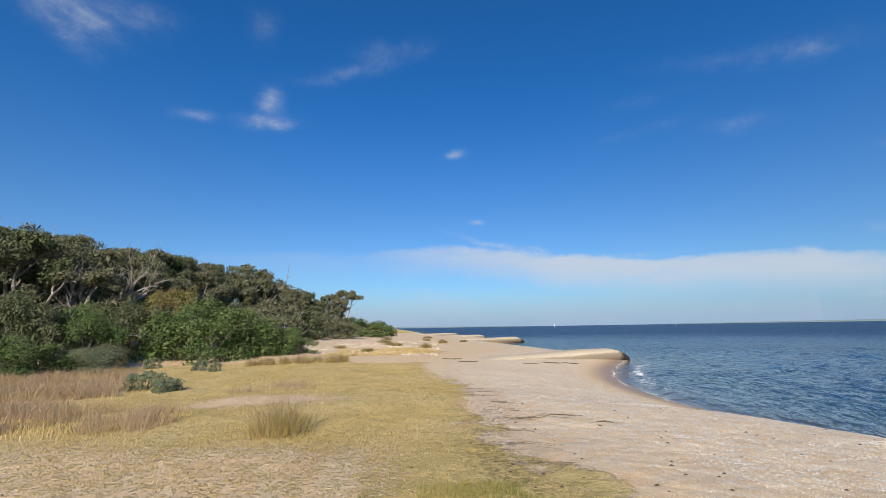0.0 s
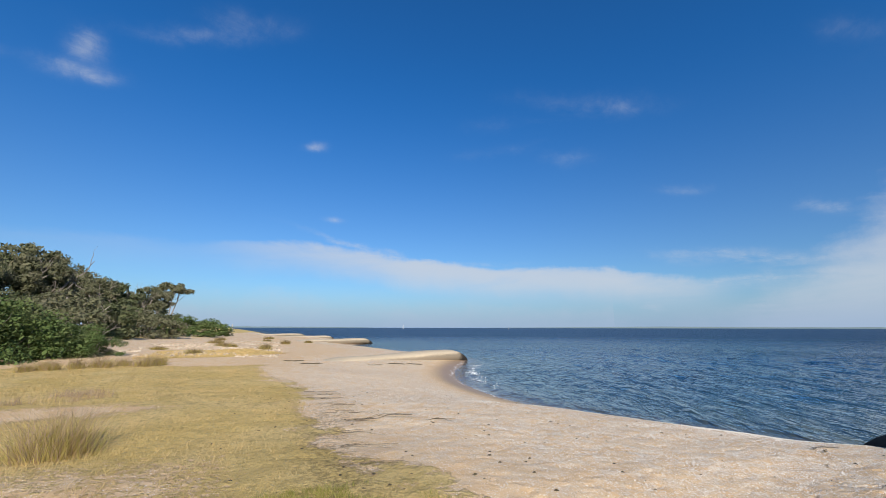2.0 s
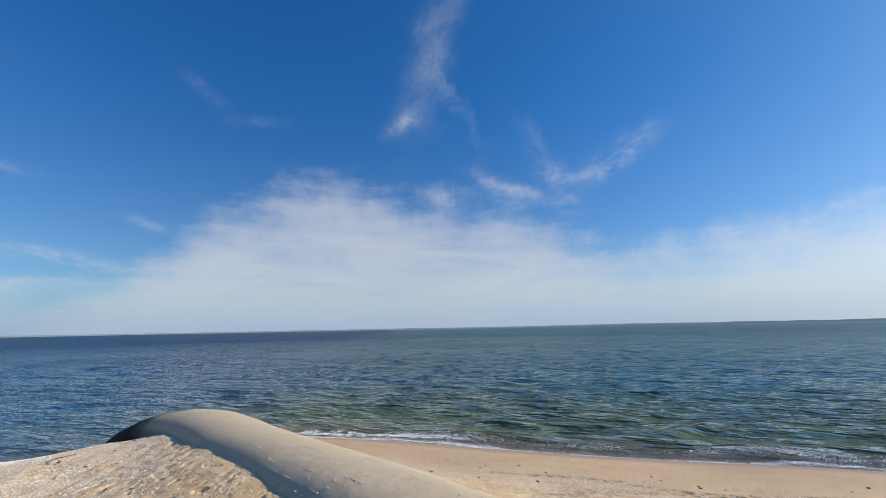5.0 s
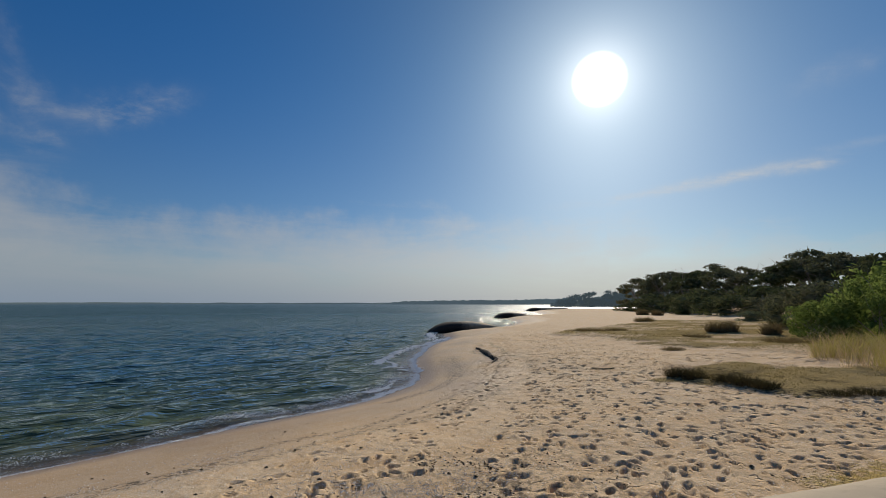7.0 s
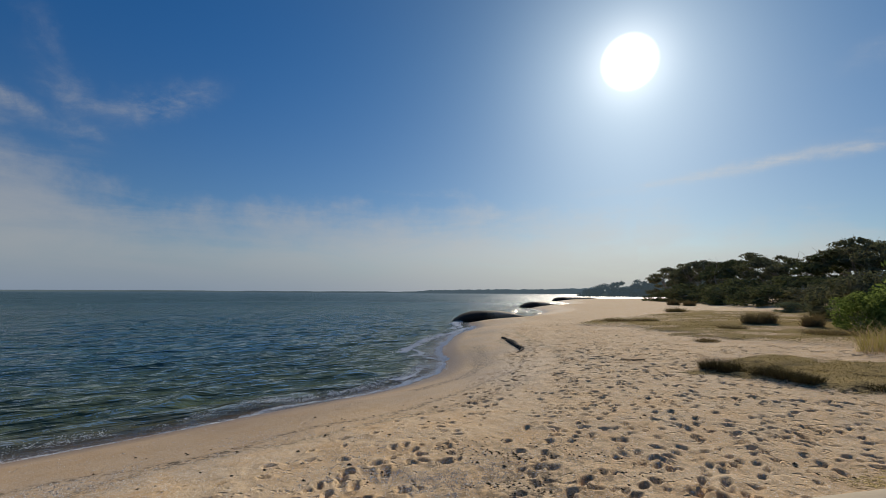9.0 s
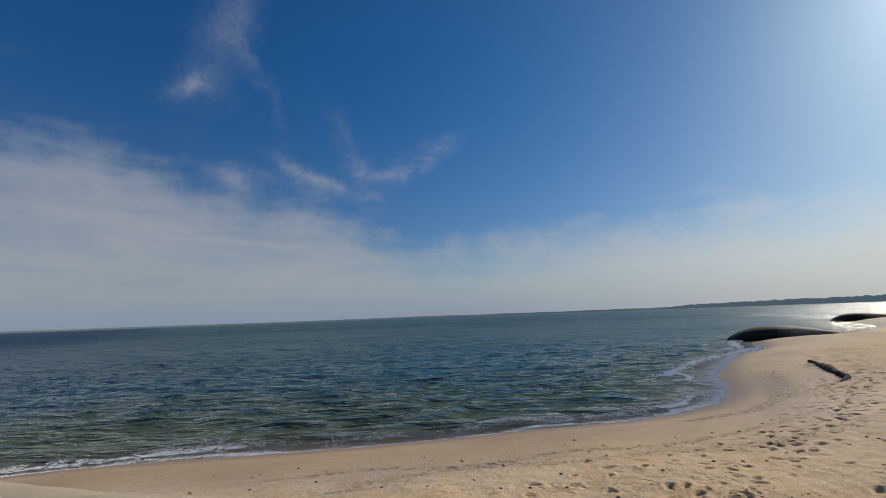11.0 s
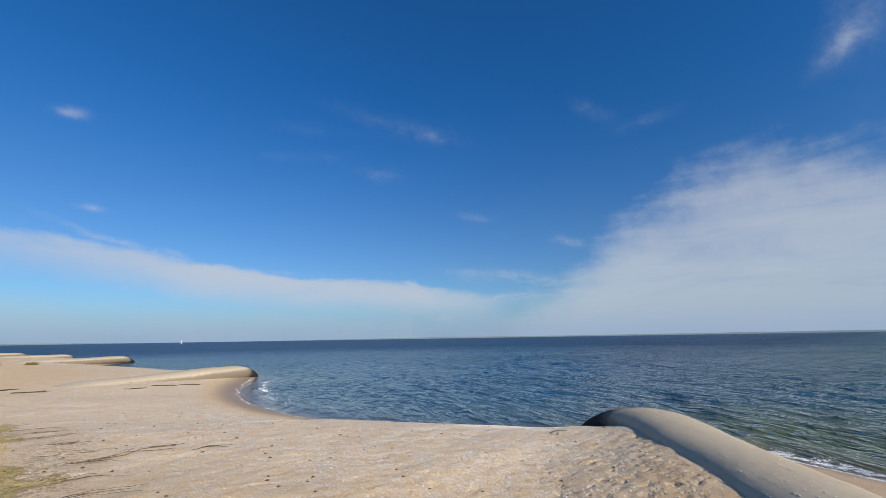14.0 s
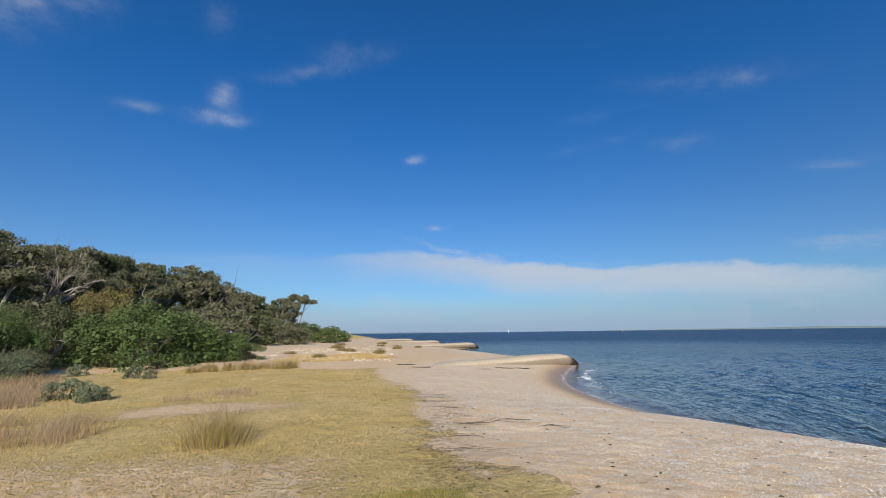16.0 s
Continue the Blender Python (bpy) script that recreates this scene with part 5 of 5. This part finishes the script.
rng = np.random.RandomState(70)
tussock(-2.55, 6.5, 0.66, 0.46, 1500, ("straw", "pink"), "large pinkish and straw grass tussock on the turf", 71)
for k in range(9):
    u = k / 8
    tussock(-8.8 + 3.6 * u + rng.normal(0, 0.15), 18.4 + 2.6 * u + rng.normal(0, 0.3), rng.uniform(0.3, 0.55), rng.uniform(0.22, 0.42), 600, ("straw", "pink"), "straw-yellow grass tussock at the edge of the turf", 80 + k)
for k, (x, y, h, r) in enumerate(((-4.2, -25, 0.7, 0.42), (-4.9, -25.4, 0.75, 0.42), (-6.2, -24, 0.7, 0.4), (-6.9, -26, 0.6, 0.3), (-5.6, -20.4, 0.3, 0.8), (-6.6, -20.0, 0.3, 0.7), (-1.4, -17.2, 0.16, 0.4), (-2.9, -22, 0.2, 0.6), (0.4, -26.4, 0.2, 0.7), (-12.0, -48, 0.9, 0.8), (-5.0, -62, 0.9, 0.7), (-3.4, -64, 1.0, 0.8), (-2.0, -40, 0.5, 0.8), (1.8, -26, 0.25, 1.0))):
    tussock(x, y, h, r, 800, ("brown", "brown"), "dark brown dry grass tussock behind the beach", 100 + k)
# tufts along the bank lip; their dark colour paints the shaded undercut
for k, (x, y, h, r) in enumerate(((-0.72, -11.1, 0.3, 0.3), (-1.0, -10.9, 0.32, 0.32), (-1.5, -10.4, 0.24, 0.28), (-1.75, -10.1, 0.26, 0.32), (-2.0, -9.75, 0.2, 0.26), (-2.9, -9.4, 0.12, 0.3), (-3.4, -9.5, 0.12, 0.35))):
    tussock(x, y, h, r, 900, ("lip_shade", "lip_shade"), "grass tufts at the turf bank lip, darkened for its shaded undercut", 140 + k)
for k, (x, y) in enumerate(((-5.6, 28), (-2.2, 33), (-1.2, 44), (-6, 40), (-3.4, 52), (-5, 37), (1.0, 49), (-9, 34), (-7.5, 46), (-9, 58), (-4, 64))):
    tussock(x, y, rng.uniform(0.3, 0.55), rng.uniform(0.4, 0.8), 450, ("straw", "brown"), "low straw grass tussock on open sand", 120 + k)

SALT = bush_meshes(0.55, 0.6, np.random.RandomState(180), "grey", 2.6, 0.03, 9)
for x, y, sx, h, turn in ((-8.4, 11.8, 0.9, 0.95, 0), (-7.6, 11.4, 0.75, 0.7, 60), (-9.7, 16.4, 0.5, 0.8, 130), (-8.9, 16.1, 0.4, 0.6, 200), (-12.4, 17.6, 0.7, 0.8, 290)):
    plant("saltbush", SALT, ("stems", "foliage"), x, y, turn, (sx, sx, h), "small grey-green saltbush on the turf", "shrub", "saltbushes")


# ---------------------------------------------------------------- litter of the beach
def flakes(x, y, z, size, rng, dome=0.5, sides=6):
    """Small low domes: shells, foam, grit."""
    n = len(x)
    th = np.linspace(0, 2 * np.pi, sides, endpoint=False)[None] + rng.uniform(0, 6.28, n)[:, None]
    rad = size[:, None] * rng.uniform(0.7, 1.25, (n, sides))
    ring = np.stack([x[:, None] + rad * np.cos(th), y[:, None] + rad * np.sin(th) * rng.uniform(0.6, 1, n)[:, None], np.repeat((z - 0.1 * size)[:, None], sides, 1)], -1)
    top = np.stack([x, y, z + dome * size], -1)[:, None]
    v = np.concatenate([ring, top], 1).reshape(-1, 3)
    b = np.arange(n)[:, None, None] * (sides + 1)
    k = np.arange(sides)
    f = (b + np.stack([k, (k + 1) % sides, np.full(sides, sides)], -1)[None]).reshape(-1, 3)
    return v, f


def scatter(n, box, rng, rule):
    x, y = rng.uniform(box[0], box[1], n), rng.uniform(box[2], box[3], n)
    d = shore_gap(x, y)
    k = rng.rand(n) < rule(x, y, d)
    return x[k], y[k], d[k]


rng = np.random.RandomState(200)
x, y, d = scatter(130000, (0.5, 10.5, 3.5, 18), rng, lambda x, y, d: sstep(d, 0.8, 2.0) * sstep(d, 8, 4) * (0.3 + 0.5 * sstep(fbm(x * 0.9, y * 0.9, 3, 61), -0.2, 0.5)) * np.clip(6 / np.hypot(x, y), 0, 1))
me = mesh_from("shell_grit", *flakes(x, y, ground_height(x, y) + 0.004, rng.uniform(0.004, 0.010, len(x)), rng, 0.5, 5), M["shell"])
tagged(new("shell_grit", me), "scattered white broken shells on dry sand", "shells", kind="stuff")
x, y, d = scatter(40000, (3.0, 10.5, -7, 2.6), rng, lambda x, y, d: (np.exp(-((d - 2.9) / 0.6) ** 2) + 0.06) * sstep(fbm(x * 1.4, y * 1.4, 3, 66), -0.25, 0.35) * sstep(y, -7, -1.5))
me = mesh_from("shell_grit", *flakes(x, y, ground_height(x, y) + 0.004, rng.uniform(0.005, 0.012, len(x)), rng, 0.5, 5), M["shell"])
tagged(new("shell_grit", me), "drift line of broken shells on smooth sand", "shells", kind="stuff")
x, y, d = scatter(60000, (3.0, 9.6, 1.2, 6.5), rng, lambda x, y, d: sstep(d, 0.9, 1.6) * sstep(-0.6 * (x - 4.56) + 0.8 * (y - 0.12), 0.45, 0.6) * (0.15 + 0.45 * sstep(fbm(x * 1.1, y * 1.1, 3, 63), -0.3, 0.4)))
me = mesh_from("shell_grit", *flakes(x, y, ground_height(x, y) + 0.003, rng.uniform(0.004, 0.011, len(x)), rng, 0.5, 5), M["shell"])
tagged(new("shell_grit", me), "broken white shells heaped against the fabric tube", "shells", kind="stuff")
x, y, d = scatter(22000, (-12, -1, 25, 50), rng, lambda x, y, d: sstep(d, 3, 8) * 0.25 * sstep(fbm(x * 0.5, y * 0.5, 3, 68), 0.0, 0.5))
me = mesh_from("pale_rubble", *flakes(x, y, ground_height(x, y), rng.uniform(0.04, 0.13, len(x)), rng, 0.7), M["rubble"])
tagged(new("pale_rubble", me), "pale shell rubble on the upper sand", "rubble", kind="stuff")
x, y, d = scatter(1600, (-1, 9, -9, 14), rng, lambda x, y, d: sstep(d, 1.5, 3) * 0.5)
me = mesh_from("weed_scraps", *flakes(x, y, ground_height(x, y) + 0.005, rng.uniform(0.008, 0.03, len(x)), rng, 0.4), M["weed"])
tagged(new("weed_scraps", me), "dark dry scraps of seaweed on sand", "seaweed", kind="stuff")


def strand(points, label, seed, thick=0.005, strands=9):
    rng = np.random.RandomState(seed)
    base = smooth_line(points, 8)
    pieces = []
    for k in range(strands):
        a, b = sorted(rng.choice(len(base), 2, replace=False))
        if b - a < 4:
            a, b = 0, len(base)
        seg = base[a:b] + rng.normal(0, 0.03, 2) + np.cumsum(rng.normal(0, 0.016, (b - a, 2)), 0)
        z = ground_height(seg[:, 0], seg[:, 1]) + 0.008 + rng.uniform(0, 0.02)
        pieces.append(sweep(np.column_stack([seg, z]), np.full(len(seg), thick * rng.uniform(0.4, 1.1)), 5))
    v, f = merge(pieces)
    o = v.mean(0)
    ob = new("seaweed_strand", mesh_from("seaweed_strand", v - o, f, M["weed"], True))
    ob.location = o
    return tagged(ob, label, "seaweed", "seaweed strands")


strand([(0.95, 7.55), (1.35, 7.65), (1.55, 7.9), (1.9, 7.85), (2.2, 7.75)], "dry dark seaweed strand lying on the sand", 1, 0.004, 6)
strand([(2.3, 7.4), (2.6, 7.45), (2.8, 7.35)], "short dry seaweed strand on the sand", 2, 0.004, 4)
for k in range(9):
    u = k / 8
    x0, y0 = 0.55 + 0.5 * math.sin(5 * u) * 0.4, 5.0 + 6.5 * u
    strand([(x0 - 0.1, y0), (x0 + 0.3, y0 + 0.1 * math.sin(7 * u)), (x0 + 0.75, y0 - 0.06)], "thin dry stalks at the edge of the turf", 10 + k, 0.003, 4)
strand([(6.4, 3.9), (6.6, 4.0), (6.8, 3.95)], "short dry seaweed strand on the sand", 31, 0.005, 4)
for k, (x0, y0) in enumerate(((3.4, 21.6), (4.6, 22.8), (0.2, 21.2), (-0.6, 22.6), (5.8, 23.6))):
    strand([(x0, y0), (x0 + 0.4, y0 + 0.1), (x0 + 0.9, y0 + 0.35)], "dark seaweed wrack beside the tube", 40 + k, 0.013, 6)
for k, (x0, y0) in enumerate(((0.6, -12.2),)):
    strand([(x0, y0), (x0 + 0.25, y0 + 0.1), (x0 + 0.6, y0 - 0.05)], "dark seaweed wrack on trodden sand", 50 + k, 0.005, 8)

rng = np.random.RandomState(250)
rows_, cols_ = rng.randint(12, 50, 900), rng.randint(4, 16, 900)
keep = fbm(rows_ * 0.3, cols_ * 0.35, 3, 90) + 0.2 * (rows_ < 24) > 0.3
pts = TUBE[rows_[keep], cols_[keep]] + (TUBE[rows_[keep] + 1, cols_[keep]] - TUBE[rows_[keep], cols_[keep]]) * rng.rand(keep.sum(), 1)
me = mesh_from("tube_shells", *flakes(pts[:, 0], pts[:, 1], pts[:, 2] + 0.004, rng.uniform(0.004, 0.010, len(pts)), rng), M["shell"])
tagged(new("tube_shells", me), "broken white shells lying on the fabric tube", "shells", kind="stuff")

x, y, d = scatter(16000, (0, 4, -6, -2.5), rng, lambda x, y, d: np.exp(-((x - 1.7) ** 2 + (y + 4.0) ** 2) / 0.7) * sstep(fbm(x * 2, y * 2, 3, 95), -0.2, 0.4) * 0.5)
me = mesh_from("weed_scraps", *flakes(x, y, ground_height(x, y) + 0.005, rng.uniform(0.005, 0.018, len(x)), rng, 0.5), M["weed"])
tagged(new("weed_scraps", me), "patch of dark crumbled seaweed on trodden sand", "seaweed", kind="stuff")

x, y, d = scatter(26000, (0.8, 4.4, -5.4, -2.2), rng, lambda x, y, d: (0.9 * np.exp(-((x - 2.5) ** 2 / 0.9 + (y + 3.6) ** 2 / 0.8)) + 0.04) * sstep(fbm(x * 2.2, y * 2.2, 3, 98), -0.4, 0.3))
me = mesh_from("shell_grit", *flakes(x, y, ground_height(x, y) + 0.004, rng.uniform(0.004, 0.010, len(x)), rng, 0.5, 5), M["shell"])
tagged(new("shell_grit", me), "patch of broken grey-white shells on trodden sand", "shells", kind="stuff")

# driftwood in the beach face
rng = np.random.RandomState(300)
line = smooth_line([(6.25, -18.4), (5.75, -17.5), (5.25, -16.5), (4.85, -15.7), (4.6, -15.2), (4.35, -14.7)], 6)
z = ground_height(line[:, 0], line[:, 1]) - 0.01 + 0.02 * np.sin(np.arange(len(line)))
v, f = sweep(np.column_stack([line, z]), 0.025 + 0.075 * np.sin(np.linspace(0.12, 2.7, len(line))) ** 0.7 + rng.normal(0, 0.02, len(line)).clip(-0.02, 0.03), 10)
v[:, 2] += 0.04 * fbm(v[:, 0] * 5, v[:, 1] * 5, 3, 5)
log = root("driftwood_log", Matrix.Translation((5.2, -16.0, 0.45)), "dark wet driftwood log half sunk in sand", "driftwood")
part("trunk", mesh_from("trunk", v - np.array((5.2, -16.0, 0.45)), f, M["log"], True), log)
for start, aim, length in (((-0.75, 1.15, 0.02), (-0.35, 0.9, -0.06), 0.7), ((-0.45, 0.55, 0.05), (-0.7, 0.5, 0.02), 0.5), ((0.5, -1.4, 0.03), (0.5, -0.6, 0.05), 0.45)):
    pts, _ = limb(start, aim, length, rng, 0.16, 6)
    part("branch", mesh_from("branch", *sweep(pts, np.linspace(0.055, 0.012, 6), 6), M["log"], True), log)


def dead_branch(x, y, z, length, seed, label):
    rng = np.random.RandomState(seed)
    ob = root("dead_branch", Matrix.Translation((x, y, ground_z(x, y) + z)), label, "dead branch", "dead branches")
    pts, d = limb((0, 0, -z), (0.8, -0.3, 0.5), length, rng, 0.22, 9)
    part("stem", mesh_from("stem", *sweep(pts, np.linspace(0.10, 0.03, 9), 7), M["dead"], True), ob)
    for k in range(6):
        p2, _ = limb(pts[2 + k], rng.normal(0, 1, 3) + (0.4, 0, 0.3), length * rng.uniform(0.3, 0.6), rng, 0.3, 6)
        part("twig", mesh_from("twig", *sweep(p2, np.linspace(0.04, 0.008, 6), 5), M["dead"], True), ob)


dead_branch(-17.6, 24.6, 0.9, 2.6, 5, "bleached fallen branch among the bushes")
dead_branch(-15.9, 20.6, 0.5, 1.6, 6, "bleached fallen branch among the bushes")
dead_branch(-18.5, 45, 2.0, 4.5, 9, "bleached bare limb over the bushes")
dead_branch(-19.5, 27, 2.6, 4.2, 12, "bleached bare limb over the bushes")


# ---------------------------------------------------------------- foam
def foam(n, rule, size, label, seed, reach, spread, off=0.0):
    rng = np.random.RandomState(seed)
    base = LINE[(LINE[:, 1] > reach[2]) & (LINE[:, 1] < reach[3])]
    seg = rng.randint(0, len(base) - 1, n)
    lens = np.linalg.norm(np.diff(base, axis=0), axis=1)
    seg = rng.choice(len(lens), n, p=lens / lens.sum())
    p = base[seg] + (base[seg + 1] - base[seg]) * rng.rand(n)[:, None]
    p = p + rng.normal(0, spread, (n, 2)) + (off, 0)
    d = shore_gap(p[:, 0], p[:, 1])
    k = rng.rand(n) < rule(p[:, 0], p[:, 1], d)
    x, y, d = p[k, 0], p[k, 1], d[k]
    z = np.maximum(sea_height(x, y, np.hypot(x - 0.5, y + 0.2), d), ground_height(x, y, d)) + 0.006
    me = mesh_from("sea_foam", *flakes(x, y, z, rng.uniform(*size, len(x)) * np.clip(np.hypot(x, y) / 12, 0.8, 2), rng, 0.35), M["foam"])
    return tagged(new("sea_foam", me), label, "foam", kind="stuff")


edge = lambda x, y, d, at, w: np.exp(-(((d - at - 0.22 * fbm(x * 0.7, y * 0.7, 3, 71)) / w) ** 2))
lace = lambda x, y, lo: sstep(fbm(x * 3.2, y * 3.2, 3, 73), lo, lo + 0.25)
foam(60000, lambda x, y, d: edge(x, y, d, -0.02, 0.14) * lace(x, y, -0.7), (0.006, 0.016), "thin foam line at the edge of the wash", 401, (3, 14, -30, 2.5), 0.3)
foam(55000, lambda x, y, d: edge(x, y, d, -0.55, 0.24) * lace(x, y, -0.25) * sstep(fbm(x * 0.33, y * 0.33, 2, 78), -0.9, 0.0), (0.006, 0.018), "white broken foam of a small wave", 402, (3, 14, -15.5, 2.5), 0.35, 0.45)
foam(9000, lambda x, y, d: edge(x, y, d, -1.1, 0.2) * lace(x, y, 0.2) * 0.5 * sstep(y, 16, 20), (0.008, 0.02), "white foam patch in the small bay", 403, (3, 14, 14, 27), 0.5, 0.9)
foam(10000, lambda x, y, d: edge(x, y, d, 0.02, 0.04) * lace(x, y, -0.1) * 0.5, (0.007, 0.016), "thin foam line at the edge of the wash", 404, (3, 14, 9, 30), 0.2)
foam(16000, lambda x, y, d: edge(x, y, d, -1.2, 0.22) * lace(x, y, -0.1), (0.012, 0.03), "white foam round the dark tube", 405, (3, 16, -37, -26), 0.5, 1.0)


def foam_line(points, n, width, size, label, seed):
    """Foam along the lip of one wash of water."""
    rng = np.random.RandomState(seed)
    line = smooth_line(points, 10)
    t = rng.rand(n) * (len(line) - 1)
    i = np.minimum(t.astype(int), len(line) - 2)
    p = line[i] + (line[i + 1] - line[i]) * (t - i)[:, None]
    p = p + 0.12 * np.column_stack([fbm(p[:, 1] * 2.2, p[:, 0], 3, seed), fbm(p[:, 1] * 2.2 + 40, p[:, 0], 3, seed + 5)]) + rng.normal(0, 1, (n, 2)) * width * (0.35 + 0.65 * rng.rand(n)[:, None])
    keep = rng.rand(n) < 0.25 + 0.75 * sstep(fbm(p[:, 0] * 2.6, p[:, 1] * 2.6, 3, seed + 9), -0.3, 0.2)
    x, y = p[keep].T
    d = shore_gap(x, y)
    z = np.maximum(sea_height(x, y, np.hypot(x - 0.5, y + 0.2), d), ground_height(x, y, d)) + 0.008
    me = mesh_from("sea_foam", *flakes(x, y, z, rng.uniform(*size, len(x)), rng, 0.35), M["foam"])
    return tagged(new("sea_foam", me), label, "foam", kind="stuff")


foam_line([(6.5, -9.6), (6.35, -10.6), (6.25, -11.6), (6.6, -13.0), (7.2, -14.3), (7.9, -15.6)], 5200, 0.05, (0.012, 0.03), "thin foam lip of a wash running up the sand", 411)
foam_line([(6.95, -10.2), (6.75, -11.0), (6.95, -12.2)], 1800, 0.06, (0.012, 0.028), "thin foam lip behind the wash", 412)
foam_line([(8.4, -14.0), (8.5, -15.0), (9.2, -16.0)], 1400, 0.06, (0.015, 0.035), "small broken foam crest in the shallows", 413)
foam_line([(9.4, -15.2), (10.0, -17.0), (10.6, -19.8), (11.1, -24.0), (11.6, -28.0)], 6500, 0.14, (0.02, 0.05), "white breaking crest towards the dark tube", 414)


# ---------------------------------------------------------------- boats and marks
def solid(name, build, mat):
    bm = bmesh.new()
    build(bm)
    me = bpy.data.meshes.new(name)
    bm.to_mesh(me)
    bm.free()
    me.materials.append(mat)
    return me


def hull_mesh(length, beam, depth):
    v, n, m = [], 12, 7
    for i in range(n):
        u = i / (n - 1)
        w = beam / 2 * (0.35 + 0.65 * math.sin(math.pi * (0.12 + 0.62 * u))) * (1 - max(0, u - 0.7) / 0.3 * 0.97)
        for j in range(m):
            t = j / (m - 1) * math.pi
            v.append(((u - 0.5) * length, w * math.cos(t), depth * (0.6 - math.sin(t)) if 0 < j < m - 1 else depth * (0.6 + 0.25 * u)))
    return mesh_from("hull", np.array(v), grid_faces(n, m, True), M["white"], True)


def sailboat(x, y, turn):
    ob = root("sailboat", pose(x, y, 0, 0, 0, turn), "small white sailing boat far out on the bay", "boat")
    part("hull", hull_mesh(6.5, 2.2, 0.9), ob)
    part("mast", mesh_from("mast", *sweep([(0.4, 0, 0.4), (0.4, 0, 4.5), (0.4, 0, 6.6)], (0.07, 0.06, 0.04), 8), M["pole"], True), ob)
    for nm, pts in (("mainsail", ((0.3, 0, 1.3), (-1.9, 0.5, 1.4), (0.35, 0.05, 6.4))),):
        a, b, c = (np.array(p, float) for p in pts)
        g = []
        for i in range(9):
            for j in range(9):
                u, t = i / 8, j / 8
                p = (a * (1 - t) + b * t) * (1 - u) + c * u
                g.append(p + np.array((0, 0.35 * math.sin(math.pi * t) * (1 - u), 0)))
        me = mesh_from(nm, np.array(g), grid_faces(9, 9), M["white"], True)
        o = part(nm, me, ob)
        thick = o.modifiers.new("thick", "SOLIDIFY")
        thick.thickness = 0.03


sailboat(154, 668, 60)


def marker(x, y, h, label):
    ob = root("channel_marker", pose(x, y, -1.0 if y > 200 else ground_z(x, y)), label, "channel marker", "channel markers")
    part("pile", mesh_from("pile", *sweep([(0, 0, 0), (0, 0, h * 0.5), (0, 0, h)], (0.2, 0.19, 0.17), 10), M["pole"], True), ob)
    part("topmark", mesh_from("topmark", *sweep([(0, 0, h), (0, 0, h + 0.05), (0, 0, h + 0.8), (0, 0, h + 0.85)], (0.02, 0.2, 0.2, 0.02), 10), M["pole"]), ob)


marker(255, 502, 3.4, "pale channel marker pile standing in the bay")
marker(-20.5, 150, 1.6, "small pale marker post at the far beach")
